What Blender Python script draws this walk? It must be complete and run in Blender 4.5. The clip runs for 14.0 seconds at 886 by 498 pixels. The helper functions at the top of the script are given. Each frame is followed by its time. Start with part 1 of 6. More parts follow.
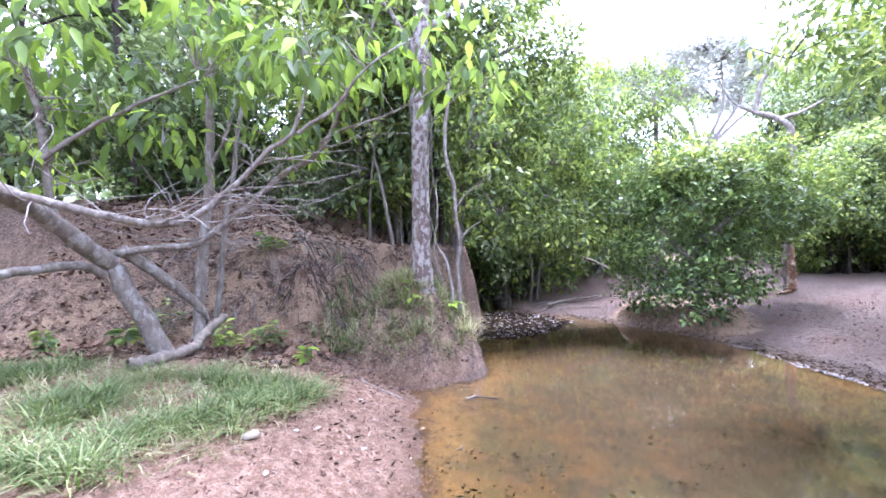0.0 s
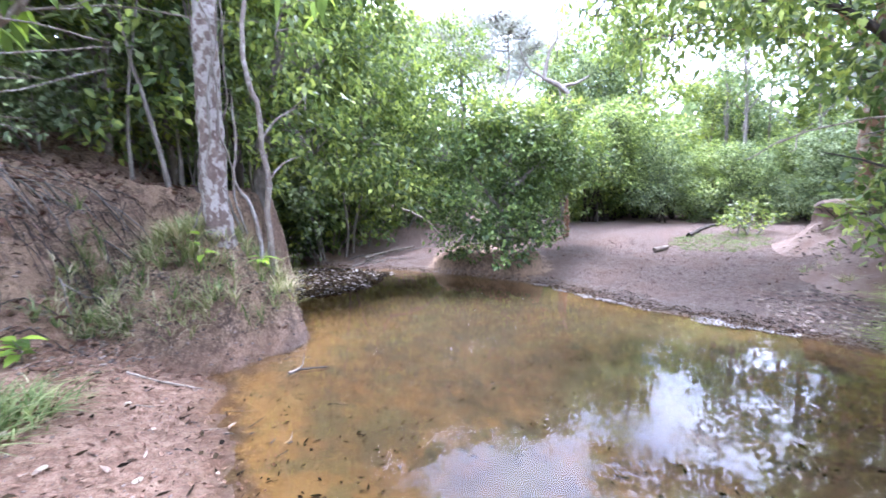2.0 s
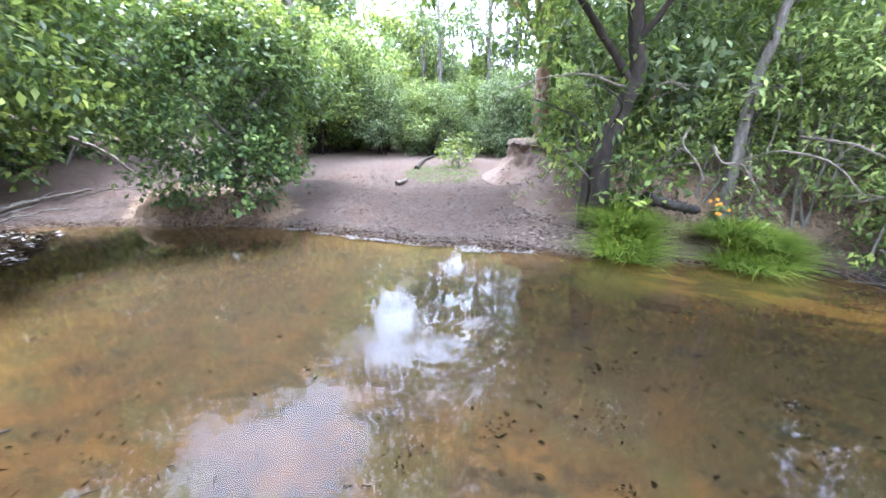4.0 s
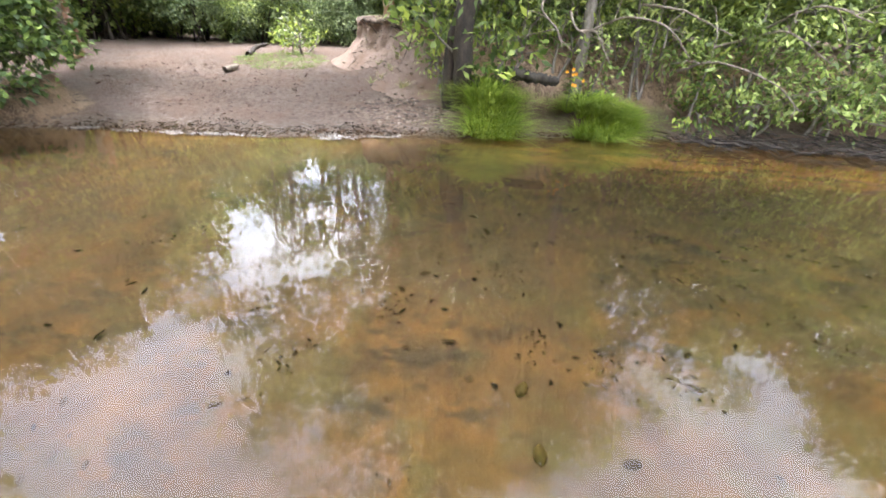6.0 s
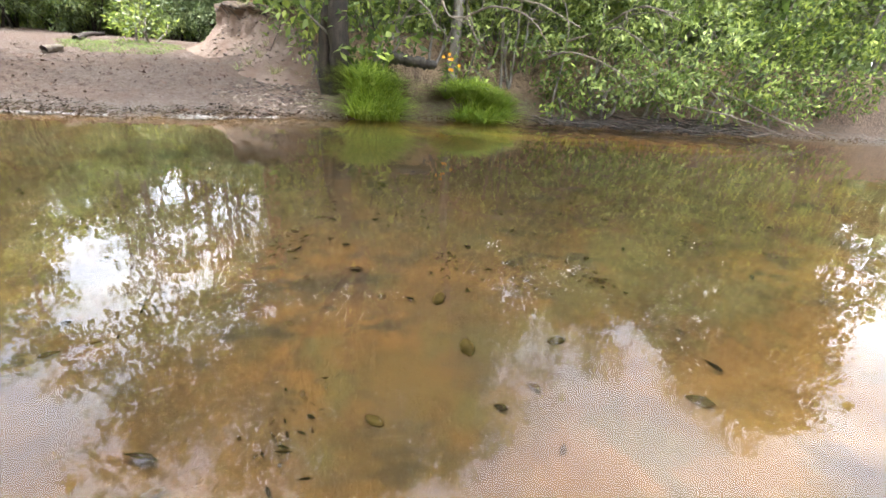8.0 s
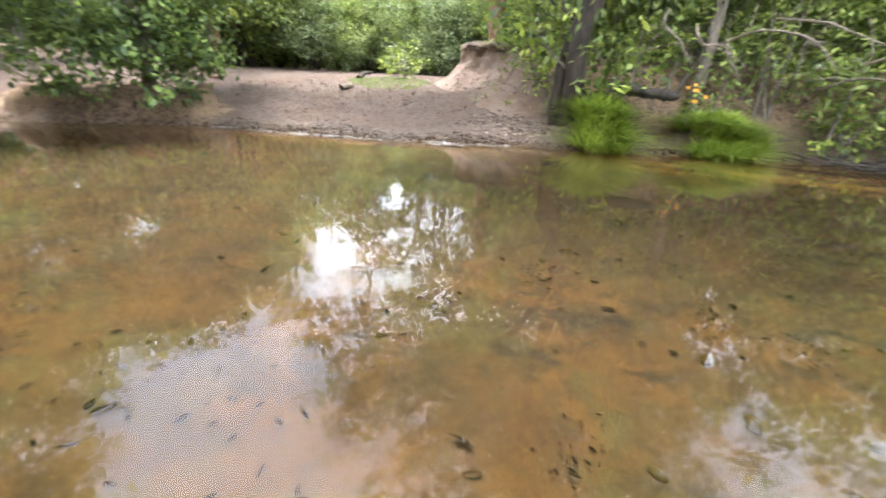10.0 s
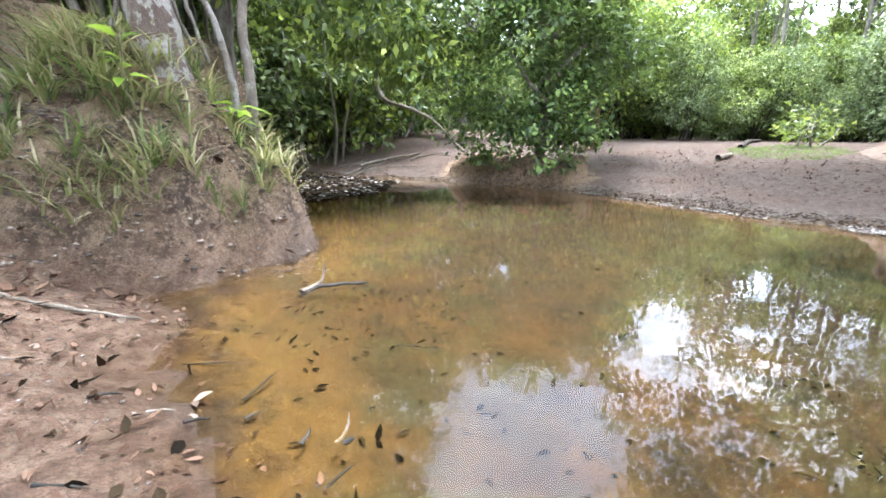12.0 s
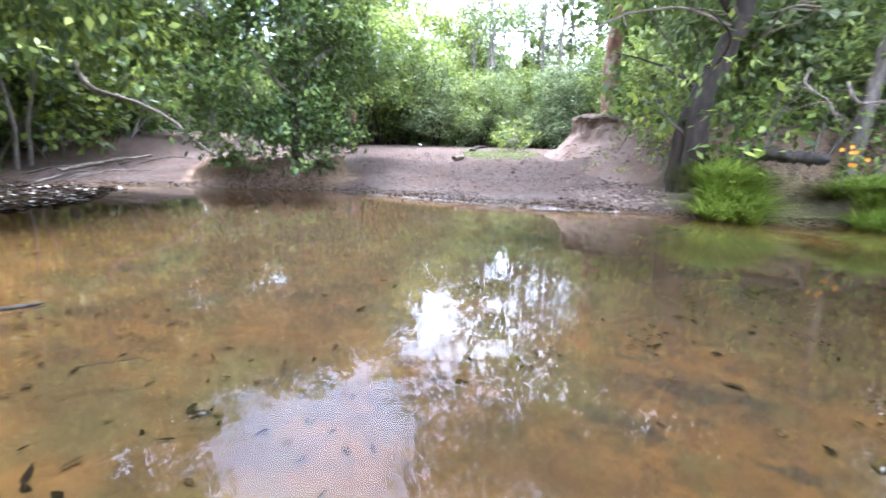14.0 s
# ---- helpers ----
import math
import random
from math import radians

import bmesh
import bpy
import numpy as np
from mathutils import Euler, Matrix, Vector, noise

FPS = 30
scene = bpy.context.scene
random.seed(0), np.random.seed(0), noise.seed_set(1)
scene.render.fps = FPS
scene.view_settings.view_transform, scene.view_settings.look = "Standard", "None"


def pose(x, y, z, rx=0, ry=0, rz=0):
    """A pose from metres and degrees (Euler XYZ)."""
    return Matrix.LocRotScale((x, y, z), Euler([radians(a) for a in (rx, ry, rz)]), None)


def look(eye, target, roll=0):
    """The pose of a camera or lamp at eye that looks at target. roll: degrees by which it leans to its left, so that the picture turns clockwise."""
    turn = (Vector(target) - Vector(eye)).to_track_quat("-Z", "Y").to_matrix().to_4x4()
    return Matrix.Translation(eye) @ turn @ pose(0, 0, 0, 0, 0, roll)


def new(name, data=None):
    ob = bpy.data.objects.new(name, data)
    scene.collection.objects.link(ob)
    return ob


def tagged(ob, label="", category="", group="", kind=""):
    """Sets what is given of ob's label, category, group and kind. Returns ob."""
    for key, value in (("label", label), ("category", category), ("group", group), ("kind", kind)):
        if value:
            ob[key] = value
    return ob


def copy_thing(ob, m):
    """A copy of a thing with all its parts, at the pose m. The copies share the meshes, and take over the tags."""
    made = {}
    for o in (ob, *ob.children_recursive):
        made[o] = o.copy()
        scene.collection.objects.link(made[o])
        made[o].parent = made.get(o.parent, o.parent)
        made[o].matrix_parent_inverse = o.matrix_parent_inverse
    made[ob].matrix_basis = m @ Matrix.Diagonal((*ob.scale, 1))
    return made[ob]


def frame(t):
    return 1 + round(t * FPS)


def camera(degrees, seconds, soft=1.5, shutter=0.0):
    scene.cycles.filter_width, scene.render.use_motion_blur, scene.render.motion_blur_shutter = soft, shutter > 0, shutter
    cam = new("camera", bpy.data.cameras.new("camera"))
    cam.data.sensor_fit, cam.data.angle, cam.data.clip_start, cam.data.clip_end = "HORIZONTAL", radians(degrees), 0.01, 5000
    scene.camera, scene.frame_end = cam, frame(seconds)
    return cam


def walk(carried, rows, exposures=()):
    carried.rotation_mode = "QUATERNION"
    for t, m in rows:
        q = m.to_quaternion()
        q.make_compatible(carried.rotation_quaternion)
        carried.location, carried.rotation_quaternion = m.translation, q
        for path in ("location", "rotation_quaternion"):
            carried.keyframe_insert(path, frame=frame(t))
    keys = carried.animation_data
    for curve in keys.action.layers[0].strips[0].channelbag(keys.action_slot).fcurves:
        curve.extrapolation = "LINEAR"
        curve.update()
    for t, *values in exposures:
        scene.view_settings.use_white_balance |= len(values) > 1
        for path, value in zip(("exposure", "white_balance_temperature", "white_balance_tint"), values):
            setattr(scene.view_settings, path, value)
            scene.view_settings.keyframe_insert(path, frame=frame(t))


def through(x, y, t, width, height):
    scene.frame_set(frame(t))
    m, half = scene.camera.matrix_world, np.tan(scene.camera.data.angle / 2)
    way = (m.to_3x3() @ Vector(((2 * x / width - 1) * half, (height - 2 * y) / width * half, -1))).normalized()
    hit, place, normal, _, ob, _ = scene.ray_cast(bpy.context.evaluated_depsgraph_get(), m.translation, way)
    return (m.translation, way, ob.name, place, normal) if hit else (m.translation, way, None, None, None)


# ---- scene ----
cam = camera(93.2, 14.0, soft=1.6, shutter=0.25)
PATH = [
    (0, (-0.000, -0.000, 1.960), (-0.001, 2.000, 1.965), -1.1),
    (0.5, (-0.050, 0.035, 1.943), (0.042, 2.033, 1.933), -1.1),
    (1, (-0.064, 0.227, 1.907), (0.212, 2.208, 1.865), -0.9),
    (1.5, (0.022, 0.475, 1.869), (0.562, 2.397, 1.754), -0.9),
    (2, (-0.126, 0.916, 1.780), (0.747, 2.702, 1.563), -0.8),
    (2.5, (-0.244, 1.366, 1.759), (0.951, 2.939, 1.446), -0.4),
    (3, (-0.171, 1.788, 1.770), (1.291, 3.097, 1.385), 0.8),
    (3.2, (-0.178, 1.883, 1.805), (1.371, 3.079, 1.392), 1.0),
    (5.3, (-0.088, 2.485, 1.733), (1.734, 2.836, 0.988), 2.3),
    (5.5, (0.040, 2.484, 1.629), (1.857, 2.767, 0.844), 2.5),
    (6, (0.157, 2.427, 1.312), (1.939, 2.571, 0.416), 2.5),
    (6.5, (0.119, 2.442, 1.061), (1.896, 2.414, 0.144), 3.1),
    (7, (0.092, 2.456, 0.914), (1.871, 2.226, 0.031), 3.6),
    (7.2, (0.076, 2.519, 0.834), (1.855, 2.175, -0.013), 3.8),
    (9.3, (0.076, 2.393, 0.847), (1.912, 2.082, 0.117), 4.0),
    (9.5, (0.064, 2.536, 0.836), (1.921, 2.434, 0.100), 4.0),
    (10, (-0.030, 2.856, 0.918), (1.758, 3.328, 0.156), 3.0),
    (10.2, (-0.055, 2.876, 0.887), (1.660, 3.584, 0.141), 2.1),
    (10.5, (-0.014, 2.868, 0.843), (1.550, 3.884, 0.122), 2.0),
    (11, (-0.098, 2.978, 0.881), (1.201, 4.344, 0.212), 1.1),
    (11.5, (-0.155, 3.018, 0.933), (0.926, 4.591, 0.337), 0.9),
    (12, (-0.177, 3.005, 0.934), (0.787, 4.677, 0.412), 0.8),
    (12.5, (-0.190, 3.004, 0.916), (0.750, 4.709, 0.455), 0.7),
    (13, (-0.143, 2.976, 0.867), (0.982, 4.572, 0.436), 1.0),
    (13.5, (-0.066, 2.883, 0.827), (1.362, 4.211, 0.384), 1.5),
    (14, (-0.005, 2.785, 0.812), (1.677, 3.763, 0.345), 1.7),
]
walk(cam, [(t, look(eye, target, roll)) for t, eye, target, roll in PATH], exposures=[(0, 2.44, 5150, 29), (3, 2.46, 5200, 20), (5.5, 2.56, 5500, 12), (6.1, 2.47, 6350, 14), (7.2, 2.41, 6450, 13), (9.5, 2.47, 6150, 10), (10.4, 2.51, 6450, 13), (11.4, 2.46, 5900, 10), (12.5, 2.50, 5700, 10), (14, 2.63, 5350, 19)])

# ---- world and sun ----
SUN_ELEV, SUN_TURN = 66.0, 48.0
world = bpy.data.worlds.new("overcast_sky")
scene.world = world
world.use_nodes = True
wt = world.node_tree
wt.nodes.clear()
w_out = wt.nodes.new("ShaderNodeOutputWorld")
w_bg = wt.nodes.new("ShaderNodeBackground")
w_sky = wt.nodes.new("ShaderNodeTexSky")
w_sky.sky_type = "NISHITA"
w_sky.sun_disc = False
w_sky.sun_elevation, w_sky.sun_rotation = radians(SUN_ELEV), radians(SUN_TURN)
w_co = wt.nodes.new("ShaderNodeTexCoord")
w_map = wt.nodes.new("ShaderNodeMapping")
w_map.inputs["Scale"].default_value = (1.0, 1.0, 2.2)
w_noise = wt.nodes.new("ShaderNodeTexNoise")
w_noise.inputs["Scale"].default_value = 2.3
w_noise.inputs["Detail"].default_value = 6.0
w_noise.inputs["Roughness"].default_value = 0.55
w_ramp = wt.nodes.new("ShaderNodeValToRGB")
w_ramp.color_ramp.elements[0].position = 0.30
w_ramp.color_ramp.elements[0].color = (0.25, 0.25, 0.25, 1)
w_ramp.color_ramp.elements[1].position = 0.62
w_ramp.color_ramp.elements[1].color = (1, 1, 1, 1)
w_mix = wt.nodes.new("ShaderNodeMix")
w_mix.data_type = "RGBA"
w_mix.inputs[7].default_value = (12.6, 13.0, 13.8, 1)
wt.links.new(w_co.outputs["Generated"], w_map.inputs["Vector"])
wt.links.new(w_map.outputs["Vector"], w_noise.inputs["Vector"])
wt.links.new(w_noise.outputs["Fac"], w_ramp.inputs["Fac"])
wt.links.new(w_ramp.outputs["Color"], w_mix.inputs[0])
wt.links.new(w_sky.outputs["Color"], w_mix.inputs[6])
wt.links.new(w_mix.outputs[2], w_bg.inputs["Color"])
w_bg.inputs["Strength"].default_value = 0.15
wt.links.new(w_bg.outputs["Background"], w_out.inputs["Surface"])

sun = new("sun", bpy.data.lights.new("sun", "SUN"))
sun.data.energy, sun.data.angle, sun.data.color = 2.5, radians(13), (1.0, 0.95, 0.87)
_el, _az = radians(SUN_ELEV), radians(SUN_TURN)
_to_sun = Vector((math.sin(_az) * math.cos(_el), math.cos(_az) * math.cos(_el), math.sin(_el)))
sun.matrix_world = look(_to_sun * 50, (0, 0, 0))


# ---- materials ----
class Mat:
    """A small builder for node materials."""

    def __init__(self, name):
        self.m = bpy.data.materials.new(name)
        self.m.use_nodes = True
        self.t = self.m.node_tree
        self.b = self.t.nodes["Principled BSDF"]
        self.out = self.t.nodes["Material Output"]
        self.b.inputs["Roughness"].default_value = 0.8
        self.pos = self.t.nodes.new("ShaderNodeNewGeometry").outputs["Position"]

    def noise(self, scale, detail=4.0, rough=0.55, vec=None, stretch=None):
        n = self.t.nodes.new("ShaderNodeTexNoise")
        n.inputs["Scale"].default_value = scale
        n.inputs["Detail"].default_value = detail
        n.inputs["Roughness"].default_value = rough
        src = vec or self.pos
        if stretch:
            mp = self.t.nodes.new("ShaderNodeMapping")
            mp.inputs["Scale"].default_value = stretch
            self.t.links.new(src, mp.inputs["Vector"])
            src = mp.outputs["Vector"]
        self.t.links.new(src, n.inputs["Vector"])
        return self.math("ADD", self.math("MULTIPLY", n.outputs["Fac"], 1.8), -0.4)

    def voronoi(self, scale, feature="F1", out="Distance"):
        n = self.t.nodes.new("ShaderNodeTexVoronoi")
        n.feature = feature
        n.inputs["Scale"].default_value = scale
        self.t.links.new(self.pos, n.inputs["Vector"])
        return n.outputs[out]

    def ramp(self, fac, *stops):
        r = self.t.nodes.new("ShaderNodeValToRGB")
        el = r.color_ramp.elements
        while len(el) < len(stops):
            el.new(0.5)
        for e, (p, c) in zip(el, stops):
            e.position, e.color = p, (*(c if isinstance(c, tuple) else (c, c, c)), 1)
        self.t.links.new(fac, r.inputs["Fac"])
        return r.outputs["Color"]

    def mix(self, fac, a, b, mode="MIX"):
        n = self.t.nodes.new("ShaderNodeMix")
        n.data_type, n.blend_type = "RGBA", mode
        for sock, v in ((n.inputs[0], fac), (n.inputs[6], a), (n.inputs[7], b)):
            if isinstance(v, (int, float)):
                sock.default_value = v
            elif isinstance(v, tuple):
                sock.default_value = (*v, 1)
            else:
                self.t.links.new(v, sock)
        return n.outputs[2]

    def math(self, op, a, b=0.0):
        n = self.t.nodes.new("ShaderNodeMath")
        n.operation = op
        n.use_clamp = False
        for sock, v in ((n.inputs[0], a), (n.inputs[1], b)):
            if isinstance(v, (int, float)):
                sock.default_value = v
            else:
                self.t.links.new(v, sock)
        return n.outputs[0]

    def attr(self, name):
        n = self.t.nodes.new("ShaderNodeAttribute")
        n.attribute_name = name
        return n.outputs["Fac"]

    def height(self):
        s = self.t.nodes.new("ShaderNodeSeparateXYZ")
        self.t.links.new(self.pos, s.inputs[0])
        return s.outputs["Z"]

    def island(self):
        return self.t.nodes.new("ShaderNodeNewGeometry").outputs["Random Per Island"]

    def base(self, c):
        if isinstance(c, tuple):
            self.b.inputs["Base Color"].default_value = (*c, 1)
        else:
            self.t.links.new(c, self.b.inputs["Base Color"])
        return self

    def rough(self, r):
        if isinstance(r, (int, float)):
            self.b.inputs["Roughness"].default_value = r
        else:
            self.t.links.new(r, self.b.inputs["Roughness"])
        return self

    def bump(self, h, strength=0.5, dist=0.02):
        n = self.t.nodes.new("ShaderNodeBump")
        n.inputs["Strength"].default_value = strength
        n.inputs["Distance"].default_value = dist
        self.t.links.new(h, n.inputs["Height"])
        self.t.links.new(n.outputs["Normal"], self.b.inputs["Normal"])
        return self


def leaf_material(name, dark, mid, light, through=0.35, gloss=0.45):
    k = Mat(name)
    if name.startswith("leaf"):
        dark, mid, light = (tuple(c * q for c in col3) for col3, q in ((dark, 0.42), (mid, 0.74), (light, 1.30)))
    col = k.ramp(k.island(), (0.0, dark), (0.45, mid), (0.85, light), (1.0, tuple(min(1, c * 1.3) for c in light)))
    col = k.mix(k.ramp(k.noise(1.6, 3), (0.40, 0.0), (0.7, 0.6)), col, dark)
    col = k.mix(k.ramp(k.noise(60, 2), (0.4, 0.0), (0.8, 0.3)), col, mid)
    k.base(col).rough(gloss)
    k.b.inputs["Specular IOR Level"].default_value = 0.28
    tr = k.t.nodes.new("ShaderNodeBsdfTranslucent")
    warm = k.mix(0.4, col, (0.30, 0.42, 0.07))
    k.t.links.new(warm, tr.inputs["Color"])
    mx = k.t.nodes.new("ShaderNodeMixShader")
    mx.inputs[0].default_value = through
    k.t.links.new(k.b.outputs[0], mx.inputs[1])
    k.t.links.new(tr.outputs[0], mx.inputs[2])
    k.t.links.new(mx.outputs[0], k.out.inputs["Surface"])
    return k.m


def bark_material(name, a, b, patch=None, patch_scale=5.0, patch_lo=0.5, patch_hi=0.58, stretch=(1, 1, 0.35)):
    k = Mat(name)
    col = k.ramp(k.noise(14, 6, 0.65, stretch=stretch), (0.3, a), (0.7, b))
    if patch:
        col = k.mix(k.ramp(k.noise(patch_scale, 4, 0.6, stretch=(1, 1, 0.7)), (patch_lo, 0.0), (patch_hi, 1.0)), col, patch)
    col = k.mix(k.ramp(k.noise(90, 3), (0.35, 0.35), (0.6, 0.0)), col, tuple(c * 0.35 for c in a))
    k.base(col).rough(0.85).bump(k.noise(38, 6, 0.7, stretch=(1, 1, 0.3)), 0.8, 0.012)
    return k.m


LEAF_NEAR = leaf_material("leaf_bright", (0.071, 0.125, 0.039), (0.154, 0.248, 0.060), (0.280, 0.395, 0.040), 0.48, 0.5)
LEAF_MID = leaf_material("leaf_mid_green", (0.067, 0.115, 0.043), (0.157, 0.230, 0.067), (0.353, 0.406, 0.087), 0.4)
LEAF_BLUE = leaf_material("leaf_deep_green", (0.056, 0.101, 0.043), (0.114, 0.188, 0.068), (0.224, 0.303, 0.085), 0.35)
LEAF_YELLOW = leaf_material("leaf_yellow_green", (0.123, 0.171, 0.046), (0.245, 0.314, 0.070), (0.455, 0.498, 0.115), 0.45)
LEAF_GREY = leaf_material("leaf_soft_green", (0.120, 0.170, 0.060), (0.270, 0.360, 0.110), (0.460, 0.530, 0.170), 0.4)
# paler, bluer green for distant trees: haze put into the leaf colour
LEAF_FAR = leaf_material("leaf_far", (0.111, 0.150, 0.086), (0.189, 0.254, 0.125), (0.333, 0.389, 0.199), 0.35, 0.6)
# grey-brown leaf made very pale, painting distance haze over the umbrella tree
LEAF_HAZED = leaf_material("hazed_brown_leaf", (0.50, 0.47, 0.47), (0.58, 0.55, 0.55), (0.64, 0.60, 0.60), 0.5, 0.7)
GRASS = leaf_material("grass_blade", (0.050, 0.080, 0.028), (0.135, 0.185, 0.068), (0.33, 0.36, 0.16), 0.4, 0.5)
GRASS_BANK = leaf_material("bank_grass_blade", (0.110, 0.170, 0.024), (0.310, 0.410, 0.060), (0.58, 0.66, 0.140), 0.5, 0.5)
GRASS_DRY = leaf_material("grass_mixed_dry", (0.130, 0.165, 0.055), (0.330, 0.305, 0.150), (0.600, 0.500, 0.340), 0.3, 0.6)
BARK_BLOTCH = bark_material("bark_blotched", (0.105, 0.072, 0.058), (0.185, 0.138, 0.115), (0.340, 0.310, 0.285), 13.0, 0.46, 0.56)
BARK_PALE = bark_material("bark_pale", (0.146, 0.116, 0.094), (0.258, 0.220, 0.187), (0.325, 0.303, 0.275), 9.0, 0.55, 0.68)
BARK_DARK = bark_material("bark_dark", (0.022, 0.017, 0.013), (0.060, 0.043, 0.032))
BARK_RED = bark_material("bark_red_brown", (0.20, 0.10, 0.06), (0.38, 0.22, 0.14), (0.50, 0.42, 0.34), 6.0, 0.55, 0.65)
BARK_GREY = bark_material("bark_grey", (0.13, 0.11, 0.09), (0.27, 0.24, 0.21))
DEADWOOD = bark_material("deadwood", (0.160, 0.131, 0.103), (0.293, 0.242, 0.193))
WETWOOD = bark_material("wet_dark_wood", (0.02, 0.016, 0.013), (0.06, 0.05, 0.04))


def ground_material():
    k = Mat("ground_earth")
    fine = k.noise(130, 6, 0.7)
    mid = k.noise(11, 5, 0.6)
    big = k.noise(1.1, 4, 0.6)
    sand = k.ramp(mid, (0.30, (0.150, 0.101, 0.078)), (0.52, (0.205, 0.146, 0.118)), (0.75, (0.250, 0.186, 0.157)))
    sand = k.mix(k.ramp(big, (0.42, 0.0), (0.62, 0.45)), sand, (0.229, 0.137, 0.095))
    sand = k.mix(k.ramp(fine, (0.42, 0.45), (0.6, 0.0)), sand, (0.104, 0.064, 0.045))
    path = k.ramp(mid, (0.3, (0.270, 0.150, 0.092)), (0.55, (0.430, 0.260, 0.170)), (0.75, (0.570, 0.375, 0.262)))
    path = k.mix(k.ramp(fine, (0.42, 0.5), (0.6, 0.0)), path, (0.165, 0.078, 0.045))
    soil = k.ramp(k.noise(7, 7, 0.7), (0.28, (0.120, 0.076, 0.050)), (0.5, (0.320, 0.210, 0.140)), (0.72, (0.560, 0.390, 0.262)))
    soil = k.mix(k.ramp(k.noise(1.5, 4), (0.46, 0.0), (0.60, 0.8)), soil, (0.590, 0.400, 0.250))
    soil = k.mix(k.ramp(fine, (0.44, 0.55), (0.6, 0.0)), soil, (0.094, 0.062, 0.044))
    litter = k.ramp(k.noise(26, 5, 0.7), (0.3, (0.085, 0.056, 0.038)), (0.55, (0.24, 0.155, 0.105)), (0.75, (0.40, 0.27, 0.19)))
    bed = k.ramp(k.noise(3.2, 6, 0.62), (0.28, (0.084, 0.048, 0.010)), (0.5, (0.132, 0.079, 0.016)), (0.74, (0.186, 0.116, 0.027)))
    bed = k.mix(k.ramp(k.noise(1.3, 4), (0.50, 0.0), (0.68, 0.55)), bed, (0.064, 0.058, 0.012))
    bed = k.mix(k.ramp(k.noise(6, 5, 0.6), (0.56, 0.0), (0.70, 0.55)), bed, (0.030, 0.021, 0.008))
    weed = k.math("MULTIPLY", k.ramp(k.noise(2.6, 5, 0.62, stretch=(1.5, 0.8, 1)), (0.62, 0.0), (0.69, 0.8)), k.ramp(k.noise(0.9, 3), (0.35, 0.2), (0.6, 1.0)))
    bed = k.mix(weed, bed, (0.016, 0.011, 0.005))
    specks = k.ramp(k.noise(46, 4, 0.75), (0.54, 0.0), (0.64, 0.6))
    sand = k.mix(specks, sand, (0.076, 0.051, 0.035))
    path = k.mix(specks, path, (0.109, 0.063, 0.037))
    path = k.mix(k.ramp(k.noise(19, 5, 0.7), (0.55, 0.0), (0.66, 0.4)), path, (0.520, 0.370, 0.250))
    crack = k.ramp(k.noise(9, 7, 0.75, stretch=(1, 1, 0.45)), (0.38, 0.6), (0.47, 0.0))
    soil = k.mix(crack, soil, (0.048, 0.030, 0.022))
    soil = k.mix(k.ramp(k.noise(30, 5, 0.75), (0.55, 0.0), (0.64, 0.7)), soil, (0.540, 0.381, 0.262))
    col = k.mix(k.attr("path"), sand, path)
    col = k.mix(k.attr("soil"), col, soil)
    col = k.mix(k.attr("litter"), col, litter)
    wob = k.math("MULTIPLY", k.math("SUBTRACT", k.noise(6, 4), 0.5), 0.10)
    hz = k.math("ADD", k.height(), wob)
    wet = k.ramp(k.math("ADD", k.math("MULTIPLY", hz, 3.4), 0.2), (0.2, 1.0), (0.75, 0.0))
    wetcol = k.mix(0.62, col, (0.092, 0.058, 0.036))
    col = k.mix(k.math("MULTIPLY", wet, k.attr("mud")), col, wetcol)
    under = k.ramp(k.math("ADD", k.math("MULTIPLY", hz, 9.0), 0.6), (0.12, 1.0), (0.74, 0.0))
    shallow = k.ramp(k.math("MULTIPLY", hz, -5.0), (0.12, 1.0), (0.95, 0.0))
    bed = k.mix(1.0, bed, (0.36, 0.285, 0.125), "MULTIPLY")
    bed = k.mix(k.math("MULTIPLY", shallow, 0.8), bed, (0.158, 0.090, 0.020))
    bed = k.mix(k.ramp(k.noise(2.4, 4, 0.6), (0.56, 0.0), (0.70, 0.6)), bed, (0.036, 0.031, 0.006))
    # bed colour darkened with depth, for the light that tea-brown water absorbs
    depth_dim = k.ramp(k.math("MULTIPLY", k.math("ADD", k.height(), k.math("MULTIPLY", k.noise(1.7, 4), 0.22)), -3.0), (0.34, 0.0), (0.85, 0.7))
    bed = k.mix(depth_dim, bed, (0.028, 0.0155, 0.0035))
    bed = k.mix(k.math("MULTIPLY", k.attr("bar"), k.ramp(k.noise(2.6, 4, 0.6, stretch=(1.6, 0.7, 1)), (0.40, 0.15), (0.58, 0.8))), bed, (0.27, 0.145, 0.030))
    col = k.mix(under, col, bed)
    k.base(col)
    slick = k.math("MULTIPLY", k.ramp(k.math("MULTIPLY", hz, 7.0), (0.25, 1.0), (0.85, 0.0)), k.math("MULTIPLY", k.attr("mud"), k.ramp(k.noise(17, 4, 0.6), (0.35, 0.2), (0.6, 1.0))))
    slick = k.math("MULTIPLY", slick, k.math("SUBTRACT", 1.0, under))
    k.rough(k.mix(slick, k.ramp(wet, (0.0, 0.92), (1.0, 0.5)), (0.14, 0.14, 0.14)))
    h = k.math("ADD", k.math("MULTIPLY", mid, 1.6), k.math("ADD", fine, k.math("MULTIPLY", k.voronoi(34), 0.7)))
    h = k.math("MULTIPLY", h, k.math("SUBTRACT", 1.0, k.math("MULTIPLY", under, 0.8)))
    k.bump(h, 1.0, 0.035)
    return k.m


